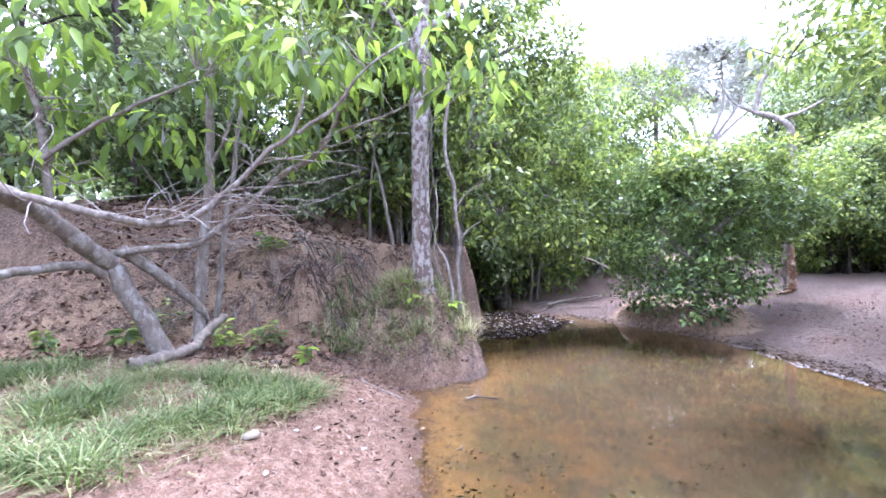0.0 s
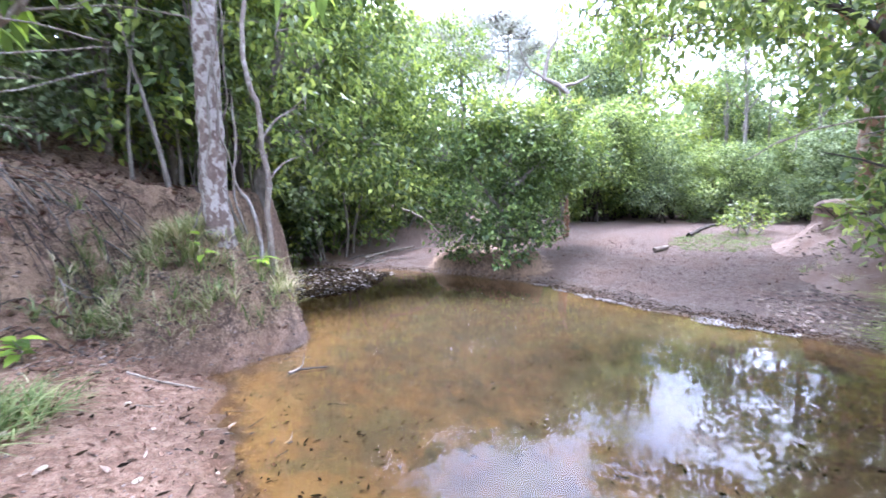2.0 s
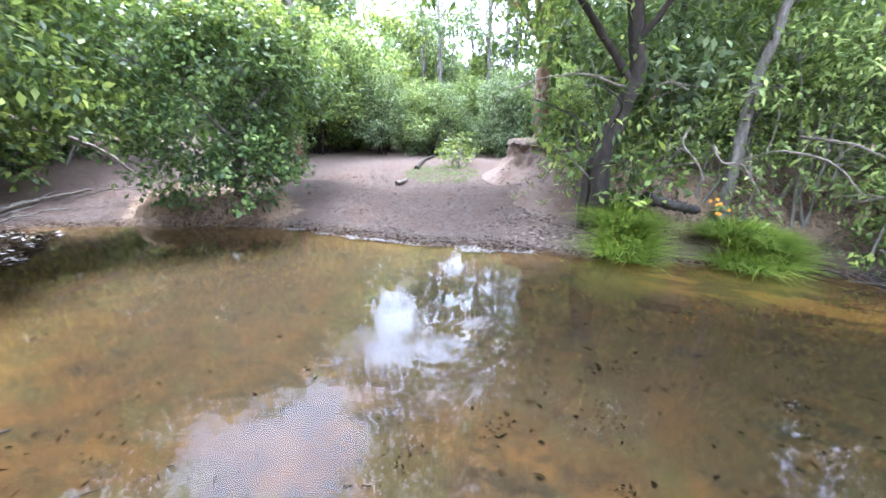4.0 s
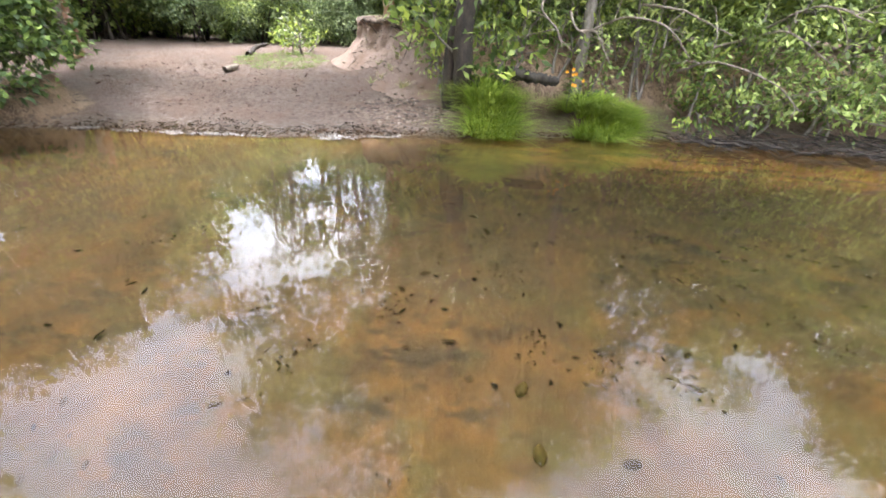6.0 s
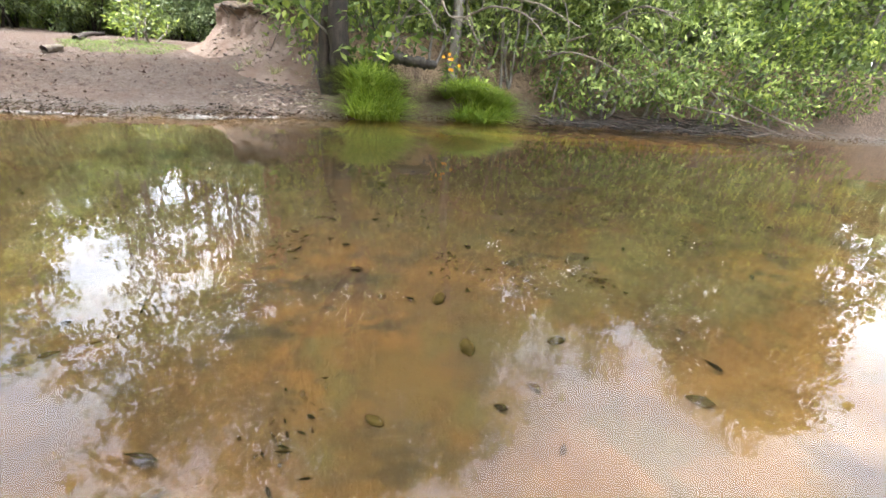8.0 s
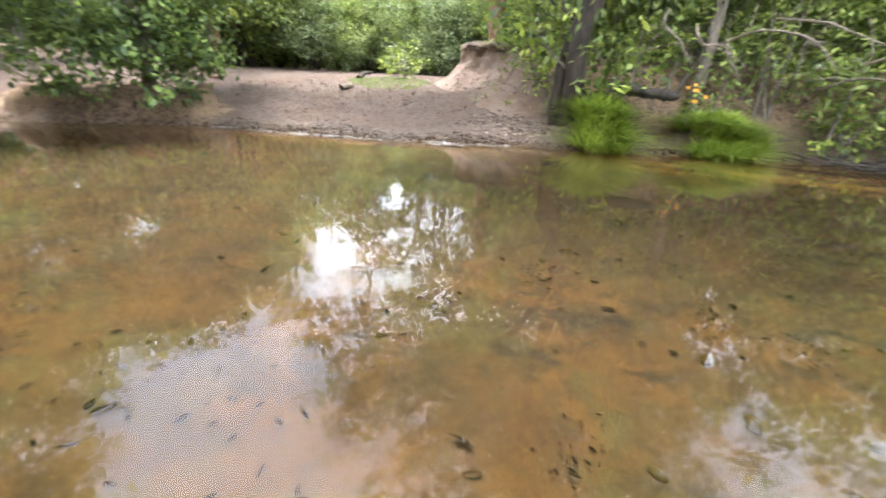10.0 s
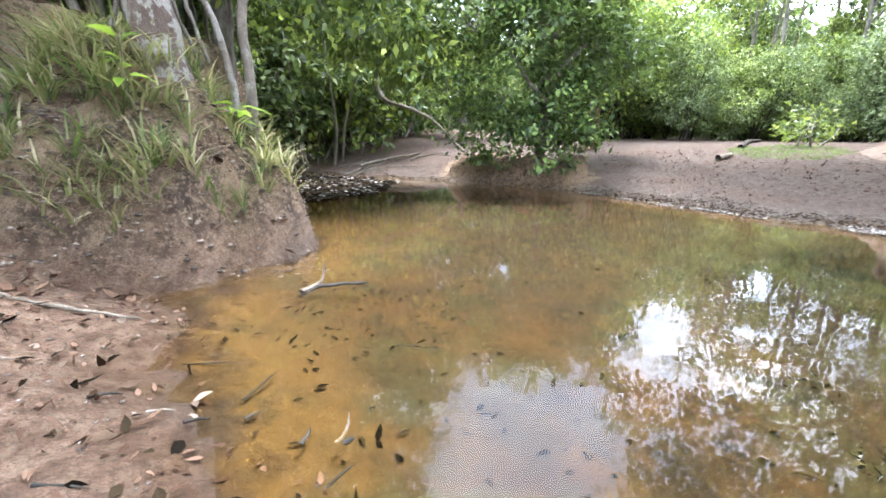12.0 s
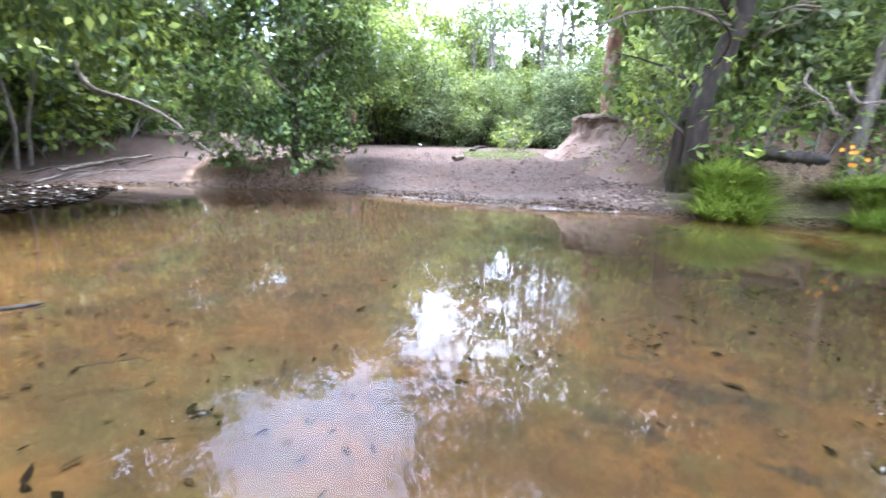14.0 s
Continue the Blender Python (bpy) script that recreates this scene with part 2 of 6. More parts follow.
def water_material():
    k = Mat("creek_water")
    k.base((0.86, 0.77, 0.56)).rough(0.0)
    k.b.inputs["IOR"].default_value = 1.37
    k.b.inputs["Transmission Weight"].default_value = 1.0
    h = k.math("ADD", k.math("MULTIPLY", k.noise(2.2, 3, 0.5, stretch=(1.0, 1.5, 1)), 1.0), k.math("MULTIPLY", k.noise(11, 3, 0.5), 0.18))
    k.bump(h, 0.10, 0.010)
    return k.m


GROUND = ground_material()
WATER = water_material()


def plain(name, a, b, scale=20, rough=0.8, metal=0.0, island=False, spec=0.5):
    k = Mat(name)
    k.b.inputs["Specular IOR Level"].default_value = spec
    k.base(k.ramp(k.island() if island else k.noise(scale, 5, 0.65), (0.25, a), (0.75, b))).rough(rough)
    k.bump(k.noise(scale * 4, 4), 0.4, 0.006)
    return k.m


DEAD_LEAF = plain("dead_leaf", (0.055, 0.028, 0.017), (0.165, 0.100, 0.068), rough=0.75, island=True, spec=0.15)
WET_LEAF = plain("wet_leaf", (0.008, 0.006, 0.004), (0.034, 0.024, 0.014), rough=0.8, island=True, spec=0.03)
PALE_LEAF = plain("bleached_leaf", (0.040, 0.023, 0.014), (0.105, 0.068, 0.046), rough=0.8, island=True, spec=0.1)
ALGAE = plain("algae_stone", (0.014, 0.011, 0.004), (0.04, 0.03, 0.012), 9, 0.95, spec=0.03)
DRY_LEAF = plain("dry_tan_leaf", (0.11, 0.075, 0.055), (0.29, 0.22, 0.17), rough=0.8, island=True, spec=0.15)
FLOAT_LEAF = plain("floating_leaf", (0.096, 0.078, 0.066), (0.360, 0.330, 0.312), rough=0.4, island=True)
FLOWER = plain("orange_petal", (0.70, 0.27, 0.01), (0.85, 0.42, 0.02), rough=0.5)
STONE = plain("tan_stone", (0.228, 0.180, 0.132), (0.336, 0.282, 0.222), 14)
CLAY = bark_material("pale_clay", (0.170, 0.112, 0.084), (0.218, 0.154, 0.120), (0.153, 0.092, 0.061), 1.7, 0.45, 0.7, (1, 1, 0.8))
EARTH_DARK = plain("dark_topsoil", (0.045, 0.031, 0.023), (0.15, 0.105, 0.075), 9, 0.95)
GROUND_CRUMB = plain("earth_crumb", (0.07, 0.052, 0.042), (0.26, 0.20, 0.16), rough=0.95, island=True)
GRAVEL = plain("gravel_crumb", (0.098, 0.070, 0.057), (0.230, 0.179, 0.150), rough=0.9, island=True)

# ---- mesh helpers ----
def mesh_ob(name, verts, faces, mat, parent=None, label="", smooth=True):
    me = bpy.data.meshes.new(name)
    verts = np.asarray(verts, float)
    if isinstance(faces, np.ndarray):
        n, k = faces.shape
        me.vertices.add(len(verts))
        me.vertices.foreach_set("co", verts.ravel())
        me.loops.add(n * k)
        me.loops.foreach_set("vertex_index", faces.ravel().astype(np.int32))
        me.polygons.add(n)
        me.polygons.foreach_set("loop_start", np.arange(0, n * k, k, dtype=np.int32))
        me.update(calc_edges=True)
    else:
        me.from_pydata(verts.tolist(), [], faces)
    me.materials.append(mat)
    if smooth:
        me.polygons.foreach_set("use_smooth", np.ones(len(me.polygons), bool))
    ob = new(name, me)
    if parent is not None:
        ob.parent = parent
        ob.matrix_parent_inverse = Matrix.Translation(-Vector(parent.location))
    if label:
        ob["label"] = label
    return ob


def thing(name, at, label, category, group=""):
    ob = new(name)
    ob.location = at
    ob.empty_display_size = 0.2
    return tagged(ob, label, category, group)


def join(pieces):
    vs, fs, n = [], [], 0
    for v, f in pieces:
        vs.append(np.asarray(v, float))
        fs.append(np.asarray(f, int) + n)
        n += len(v)
    return np.concatenate(vs), np.concatenate(fs)


def smooth_path(pts, step):
    p = np.asarray(pts, float)
    if len(p) < 3:
        n = max(2, int(np.linalg.norm(p[-1] - p[0]) / step) + 1)
        return p[0] + (p[-1] - p[0]) * np.linspace(0, 1, n)[:, None]
    q = np.vstack([2 * p[0] - p[1], p, 2 * p[-1] - p[-2]])
    out = []
    for i in range(1, len(q) - 2):
        n = max(2, int(np.linalg.norm(q[i + 1] - q[i]) / step))
        t = np.linspace(0, 1, n, endpoint=False)[:, None]
        a, b, c, d = q[i - 1], q[i], q[i + 1], q[i + 2]
        out.append(0.5 * (2 * b + (c - a) * t + (2 * a - 5 * b + 4 * c - d) * t**2 + (3 * b - a - 3 * c + d) * t**3))
    return np.vstack([*out, p[-1:]])


def tube(pts, r0, r1, seg=7, step=0.15, rough=0.08, seed=0, wander=0.0, flare=0.0):
    """A tapered limb along the points: quads, closed by its last ring drawn to a point."""
    rg = np.random.default_rng(seed)
    c = smooth_path(pts, step)
    n = len(c)
    if wander and n > 2:
        w = np.cumsum(rg.normal(0, wander, (n, 3)), axis=0)
        w -= np.linspace(0, 1, n)[:, None] * w[-1]
        c = c + w
    tan = np.gradient(c, axis=0)
    tan /= np.linalg.norm(tan, axis=1)[:, None] + 1e-9
    ref = np.array([1.0, 0.3, 0.1]) if abs(tan[0][2]) > 0.7 else np.array([0, 0, 1.0])
    u = np.cross(tan, ref)
    u /= np.linalg.norm(u, axis=1)[:, None] + 1e-9
    w = np.cross(tan, u)
    s = np.linspace(0, 1, n)
    r = r0 + (r1 - r0) * s
    if flare:
        r = r * (1 + flare * np.exp(-s * n * step / 0.18))
    a = np.linspace(0, 2 * np.pi, seg, endpoint=False)
    bump = 1 + rg.normal(0, rough, (n, seg))
    rr = r[:, None] * bump
    v = c[:, None, :] + rr[..., None] * (np.cos(a)[None, :, None] * u[:, None, :] + np.sin(a)[None, :, None] * w[:, None, :])
    v[-1] = c[-1] + (v[-1] - c[-1]) * 0.25
    i, j = np.meshgrid(np.arange(n - 1), np.arange(seg), indexing="ij")
    k = (j + 1) % seg
    f = np.stack([i * seg + j, i * seg + k, (i + 1) * seg + k, (i + 1) * seg + j], -1).reshape(-1, 4)
    return v.reshape(-1, 3), f


def unit(v):
    return v / (np.linalg.norm(v, axis=-1, keepdims=True) + 1e-9)


def leaf_quads(c, d, up, length, width):
    """Flat diamond leaves: one quad each, from base to tip."""
    d, n = unit(d), len(c)
    side = unit(np.cross(d, up))
    nrm = np.cross(side, d)
    L, W = np.broadcast_to(length, n)[:, None], np.broadcast_to(width, n)[:, None]
    v = np.stack([c, c + d * L * 0.42 + side * W * 0.5 + nrm * W * 0.15, c + d * L, c + d * L * 0.42 - side * W * 0.5 + nrm * W * 0.15], 1)
    f = np.arange(n * 4).reshape(n, 4)
    return v.reshape(-1, 3), f


def leaf_blades(c, d, up, length, width, droop=0.25):
    """Long pointed leaves folded at the midrib, four quads each, drooping to the tip."""
    d, n = unit(d), len(c)
    side = unit(np.cross(d, up))
    nrm = np.cross(side, d)
    L, W = np.broadcast_to(length, n)[:, None], np.broadcast_to(width, n)[:, None]
    ss = np.array([0.0, 0.3, 0.65, 1.0])
    ww = np.array([0.08, 0.5, 0.38, 0.02])
    rows = []
    for s, w in zip(ss, ww):
        mid = c + d * L * s - np.array([0, 0, 1.0]) * L * np.broadcast_to(droop, n)[:, None] * s * s
        rows += [mid - side * W * w + nrm * W * w * 0.35, mid, mid + side * W * w + nrm * W * w * 0.35]
    v = np.stack(rows, 1)
    one = []
    for i in range(3):
        a = i * 3
        one += [[a, a + 1, a + 4, a + 3], [a + 1, a + 2, a + 5, a + 4]]
    f = (np.arange(n)[:, None, None] * 12 + np.array(one)[None]).reshape(-1, 4)
    return v.reshape(-1, 3), f


def clumps(rg, blobs, clump_per_m3, shell=0.45):
    """Clump centres in ellipsoids (centre, radii), more of them near the skin, thinned by noise so that the outline is uneven."""
    out, way = [], []
    for c, r in blobs:
        c, r = np.array(c, float), np.array(r, float)
        n = max(6, int(0.55 * clump_per_m3 * 4.19 * r.prod()))
        p = unit(rg.normal(0, 1, (n * 2, 3)))
        rad = (shell + (1 - shell) * rg.random((n * 2, 1))) ** 0.6
        lump = np.array([noise.noise(Vector(q) * 1.7 + Vector(c)) for q in p])
        keep = rg.random(n * 2) < 0.55 + 0.8 * lump
        p, rad, lump = p[keep][:n], rad[keep][:n], lump[keep][:n]
        out.append(c + p * rad * r * (0.88 + 0.35 * lump[:, None]))
        way.append(unit(p * r))
    return np.concatenate(out), np.concatenate(way)


def foliage(rg, blobs, density, per, spread, length, width, droop=0.5, shell=0.45, blades=False, min_z=None):
    cc, ww = clumps(rg, blobs, density, shell)
    per, spread, length, width = int(per * 1.25), spread * 0.95, length * 1.28, width * 1.5
    n = len(cc)
    pos = np.repeat(cc, per, 0) + rg.normal(0, spread, (n * per, 3)) * np.array([1, 1, 0.6])
    if min_z is not None:
        pos[:, 2] = np.maximum(pos[:, 2], min_z + 0.1 * rg.random(len(pos)))
    d = np.repeat(ww, per, 0) * 0.6 + rg.normal(0, 0.7, (n * per, 3)) + np.array([0, 0, -droop * 0.7])
    up = np.array([0, 0, 1.0]) + rg.normal(0, 0.4, (n * per, 3)) + np.repeat(ww, per, 0) * 0.5
    L = length * rg.uniform(0.6, 1.25, n * per)
    W = width * rg.uniform(0.7, 1.2, n * per)
    return cc, (leaf_blades(pos, d, up, L, W) if blades else leaf_quads(pos, d, up, L, W))


def twig_mesh(rg, cc, roots, r0=0.012, r1=0.004, share=0.5):
    """Thin twigs from the nearest of the root points to a share of the clumps."""
    roots = np.asarray(roots, float)
    pieces = []
    for k, c in enumerate(cc):
        if rg.random() > share:
            continue
        a = roots[np.argmin(np.linalg.norm(roots - c, axis=1) + rg.random(len(roots)) * 0.3)]
        m = (a + c) / 2 + rg.normal(0, 0.08, 3) + np.array([0, 0, 0.12])
        pieces.append(tube([a, m, c], r0, r1, 4, 0.35, 0.1, int(rg.integers(1e6))))
    return join(pieces) if pieces else None


def tree(name, label, base, trunks, limbs, blobs, bark, leaf, density=9.0, per=14, spread=0.16, length=0.12, width=0.05, seed=1, twigs=0.4,
         droop=0.5, shell=0.45, group="", category="tree", blades=False, flare=0.35, seg=9, crown_label="", twig_r=0.012, min_z=None):
    """trunks and limbs: (points, first radius, last radius)."""
    rg = np.random.default_rng(seed)
    t = thing(name, base, label, category, group)
    roots = []
    for i, (pts, r0, r1) in enumerate(trunks):
        mesh_ob("trunk", *tube(pts, r0, r1, seg, 0.12, 0.07, seed + i, 0.008, flare), bark, t)
        roots += list(smooth_path(pts, 0.4))[len(pts) // 2:]
    for i, (pts, r0, r1) in enumerate(limbs):
        mesh_ob("limb", *tube(pts, r0, r1, max(5, seg - 3), 0.14, 0.08, seed + 50 + i, 0.01), bark, t)
        roots += list(smooth_path(pts, 0.3))
    if blobs:
        for c, r in blobs:
            roots.append(np.array(c, float) - np.array([0, 0, r[2] * 0.4]))
        cc, (v, f) = foliage(rg, blobs, density, per, spread, length, width, droop, shell, blades, min_z)
        crown = mesh_ob("crown", v, f, leaf, t, crown_label, smooth=False)
        crown["kind"] = "stuff"
        if twigs:
            tw = twig_mesh(rg, cc, roots, twig_r, 0.003, twigs)
            if tw:
                ob = mesh_ob("branchwork", *tw, bark, t)
                ob["kind"] = "stuff"
    return t


# ---- ground ----
def lattice(ix, iy, seed):
    h = (ix * 374761393 + iy * 668265263 + seed * 974711) & 0xFFFFFFFF
    h = ((h ^ (h >> 13)) * 1274126177) & 0xFFFFFFFF
    return ((h ^ (h >> 16)) & 0xFFFF) / 65535.0


def vnoise(x, y, seed=0):
    ix, iy = np.floor(x).astype(np.int64), np.floor(y).astype(np.int64)
    fx, fy = x - ix, y - iy
    fx, fy = fx * fx * (3 - 2 * fx), fy * fy * (3 - 2 * fy)
    a, b = lattice(ix, iy, seed), lattice(ix + 1, iy, seed)
    c, d = lattice(ix, iy + 1, seed), lattice(ix + 1, iy + 1, seed)
    return (a + (b - a) * fx) * (1 - fy) + (c + (d - c) * fx) * fy - 0.5


def fbm(x, y, scale, octaves=4, seed=0):
    out, amp = 0.0, 1.0
    for o in range(octaves):
        out = out + amp * vnoise(x * scale * 2**o, y * scale * 2**o, seed + o)
        amp *= 0.5
    return out


def inside_distance(x, y, poly):
    """Signed distance to a polygon, positive inside."""
    p = np.array(poly, float)
    q = np.roll(p, -1, 0)
    best = np.full(x.shape, 1e9)
    inside = np.zeros(x.shape, bool)
    for (ax, ay), (bx, by) in zip(p, q):
        ex, ey = bx - ax, by - ay
        t = np.clip(((x - ax) * ex + (y - ay) * ey) / (ex * ex + ey * ey + 1e-12), 0, 1)
        best = np.minimum(best, (x - ax - t * ex) ** 2 + (y - ay - t * ey) ** 2)
        if ay != by:
            cross = (ay > y) != (by > y)
            inside ^= cross & (x < ex * (y - ay) / ey + ax)
    return np.where(inside, 1, -1) * np.sqrt(best)


def step01(a):
    a = np.clip(a, 0, 1)
    return a * a * (3 - 2 * a)


CREEK = [(3.2, -34), (2.9, -9), (2.2, -3), (1.2, -0.6), (0.35, 1.2), (-0.06, 2.1), (-0.22, 2.7), (-0.28, 3.4), (-0.32, 4.2), (-0.38, 5.0), (-0.44, 5.75),
         (0.12, 6.12), (0.56, 6.75), (0.68, 7.6), (0.72, 8.9), (0.92, 10.2), (1.2, 11.8), (1.0, 13.4), (0.4, 15.5), (-1.0, 20), (0.6, 21), (1.7, 16.5),
         (2.0, 13.8), (2.6, 12.5), (3.4, 11.9), (4.35, 10.85), (4.75, 9.95), (5.62, 8.45), (5.72, 7.5), (5.75, 6.5), (5.85, 5.5), (6.1, 4.6),
         (6.35, 3.8), (6.45, 2.9), (6.75, 2.0), (6.95, 1.2), (7.3, 0.1), (7.3, -0.9), (7.05, -2.1), (6.8, -3.3), (7.2, -5), (7.0, -7), (7.2, -34)]
BANK_LEFT = [(-400, 5.2), (-12, 5.4), (-5, 5.7), (-3.4, 6.05), (-2.75, 5.75), (-2.2, 5.95), (-1.9, 6.6), (-1.65, 7.5), (-1.0, 8.4), (-0.2, 8.9), (0.45, 9.5),
             (0.8, 10.3), (0.95, 11.8), (0.75, 13.4), (0.1, 15.5), (-1.3, 20.2), (-2.2, 30), (-400, 300)]
BANK_RIGHT = [(11.1, 5.15), (10.2, 4.7), (8.9, 3.95), (7.75, 3.15), (7.35, 2.2), (7.7, 1.2), (8.0, 0), (8.0, -1.5), (7.7, -3.4), (8.1, -7), (8, -34), (400, -300),
              (400, 60), (30, 9.5), (15, 6.3), (12.4, 5.4)]
ISLET = [(4.5, 10.95), (4.9, 10.05), (5.7, 8.6), (6.35, 8.7), (6.9, 9.8), (6.6, 11.3), (5.4, 12.0)]
BACK = [(2.3, 13.6), (4.5, 13.0), (7, 14.2), (10, 17.5), (20, 27), (60, 60), (60, 200), (-1.5, 200), (0.9, 21), (2.1, 16.5)]


def ground_height(x, y):
    """Height of the ground and the shares of its surfaces."""
    wob = 0.16 * fbm(x, y, 1.3, 3, 5)
    d = inside_distance(x, y, CREEK) + wob * 0.45 + 0.08 * fbm(x, y, 3.1, 3, 15)
    near_left = step01((3.2 - x) / 2.0) * step01((8.5 - y) / 2.0)
    land = np.maximum(-d, 0)
    z_left = 0.70 * (1 - np.exp(-(land / 1.3) ** 1.3))
    z_right = 0.86 * (1 - np.exp(-land / 3.6)) + 0.006 * np.minimum(land, 60)
    z = z_left * near_left + z_right * (1 - near_left)
    # creek bed
    deep = np.maximum(d, 0)
    bed = -0.055 * step01(deep / (0.32 + 0.6 * near_left)) - 0.36 * (1 - np.exp(-deep / 2.2)) - 0.05 * fbm(x, y, 0.9, 3, 9) * step01(deep / 0.4)
    z = np.where(d > 0, bed, z)
    # left bank
    bl = inside_distance(x, y, BANK_LEFT) + 0.75 * fbm(x, y, 1.15, 4, 21)
    up = step01(bl / (0.62 + 1.7 * step01((-2.9 - x) / 1.3))) ** 0.75
    top = 1.95 + (0.10 + 0.36 * step01((-1.0 - x) / 1.2)) * np.clip(bl - 0.45, 0, 2.6) + 0.34 * fbm(x, y, 0.8, 4, 3)
    z = np.where(up > 0, np.maximum(z, z * (1 - up) + top * up), z)
    # mound
    mx, my = (x + 0.47) / 1.02, (y - 6.86) / np.where(y < 6.86, 0.90, 1.25)
    mx = np.where(x < -0.47, mx * 0.80, mx)
    mr = np.sqrt(mx**2 + my**2) * (1 - 0.20 * fbm(x, y, 2.2, 4, 31))
    mound = 1.46 * np.clip(1 - mr**2.1, 0, 1) ** 0.85 - 0.02
    z = np.maximum(z, np.where(mr < 1, mound, -9))
    # right bank and clay bluff
    br = inside_distance(x, y, BANK_RIGHT) + 0.30 * fbm(x, y, 1.1, 4, 41)
    bluff = step01((x - 8.6) / 0.9) * step01((y - 3.0) / 0.8)
    width = 0.85 - 0.5 * bluff
    upr = step01(br / width) ** 0.7
    apron = 0.30 * bluff * step01((br + 1.5) / 1.6) ** 1.8
    z = np.where(d > 0, z, z + apron)
    topr = 1.22 + 0.30 * bluff * step01(2.2 - br) + 0.05 * np.clip(br, 0, 12) + 0.14 * fbm(x, y, 0.9, 4, 8)
    z = np.where(upr > 0, np.maximum(z, z * (1 - upr) + topr * upr), z)
    # islet under the bush
    il = inside_distance(x, y, ISLET) + 0.15 * fbm(x, y, 2.0, 3, 51)
    ui = step01((il + 0.12) / 0.28)
    z = np.where(ui > 0, np.maximum(z, (0.48 + 0.12 * fbm(x, y, 1.5, 3, 6)) * ui), z)
    # grassy hummocks of the right bank
    hump = 0.42 * np.exp(-(((x - 7.2) / 0.42) ** 2) - ((y - 2.4) / 0.42) ** 2) + 0.40 * np.exp(-(((x - 7.35) / 0.42) ** 2) - ((y - 0.6) / 0.55) ** 2)
    z = np.where(d > 0, z, z + hump * step01(-d / 0.35))
    # far back woods
    bk = inside_distance(x, y, BACK)
    ub = step01(bk / 2.5)
    z = np.where(d > 0, z, z + 0.35 * ub)
    rough = 0.05 * fbm(x, y, 2.6, 5, 61) + 0.012 * fbm(x, y, 11, 3, 71)
    steep = np.maximum.reduce([up * (1 - step01((bl - 0.5) / 1.0)), np.where(mr < 1, 1, 0), upr * (1 - step01((br - 0.5) / 1.0)), ui])
    z = z + np.where(d > 0.05, 0.3, 1) * rough + steep * (0.20 * fbm(x, y, 3.4, 5, 81) + 0.05 * np.abs(fbm(x, y, 13, 3, 85)))
    dark_mouth = step01((3.0 - x) / 0.8) * step01((y - 9.0) / 1.0)
    soil = np.maximum.reduce([dark_mouth, step01(bl / 0.25), step01((1.02 - mr) / 0.15), step01(br / 0.3) * (1 - 0.85 * bluff), step01((il + 0.3) / 0.15)])
    litter = np.maximum.reduce([dark_mouth, step01((bl - 1.0) / 0.8) * 0.85, step01((br - 0.9) / 0.8), ub, step01((-y - 3) / 3)])
    path = near_left * step01(0.6 - d / 0.2)
    mud = 1.0 - 0.4 * near_left
    return z, soil, litter, path, mud


def spread_axis(lo, hi, step, reach, count=34):
    inner = np.arange(lo, hi + step * 0.5, step)
    g = np.geomspace(step, reach, count)
    return np.concatenate([lo - g[::-1], inner, hi + g])


gx = spread_axis(-7.0, 11.8, 0.06, 600)
gy = spread_axis(-5.0, 13.0, 0.06, 600)
GX, GY = np.meshgrid(gx, gy, indexing="xy")
GZ, a_soil, a_litter, a_path, a_mud = ground_height(GX, GY)
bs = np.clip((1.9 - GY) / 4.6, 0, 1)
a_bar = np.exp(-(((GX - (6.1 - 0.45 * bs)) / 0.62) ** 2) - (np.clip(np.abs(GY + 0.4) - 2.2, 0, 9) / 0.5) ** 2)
nx, ny = len(gx), len(gy)
ii, jj = np.meshgrid(np.arange(nx - 1), np.arange(ny - 1), indexing="xy")
gf = np.stack([jj * nx + ii, jj * nx + ii + 1, (jj + 1) * nx + ii + 1, (jj + 1) * nx + ii], -1).reshape(-1, 4)
ground = mesh_ob("ground", np.stack([GX, GY, GZ], -1).reshape(-1, 3), gf, GROUND)
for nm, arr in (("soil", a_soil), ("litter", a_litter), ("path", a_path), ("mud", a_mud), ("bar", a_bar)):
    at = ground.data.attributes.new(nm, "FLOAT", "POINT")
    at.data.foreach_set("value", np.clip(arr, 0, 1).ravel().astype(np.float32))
tagged(ground, "pinkish sandy creek banks with eroded brown earth and leaf litter", "ground", kind="structure")


def gz(x, y):
    return float(ground_height(np.array([float(x)]), np.array([float(y)]))[0][0])


def gzs(x, y):
    return ground_height(np.asarray(x, float), np.asarray(y, float))[0]


wx, wy = np.meshgrid(np.arange(-3, 12.1, 0.25), np.arange(-36, 22.1, 0.25), indexing="xy")
wn, wm = wx.shape[1], wx.shape[0]
wi, wj = np.meshgrid(np.arange(wn - 1), np.arange(wm - 1), indexing="xy")
water_f = np.stack([wj * wn + wi, wj * wn + wi + 1, (wj + 1) * wn + wi + 1, (wj + 1) * wn + wi], -1).reshape(-1, 4)
water = mesh_ob("water", np.stack([wx, wy, 0 * wx], -1).reshape(-1, 3), water_f, WATER)
water.visible_shadow = False
tagged(water, "shallow tea-brown creek water with faint ripples", "water", kind="structure")

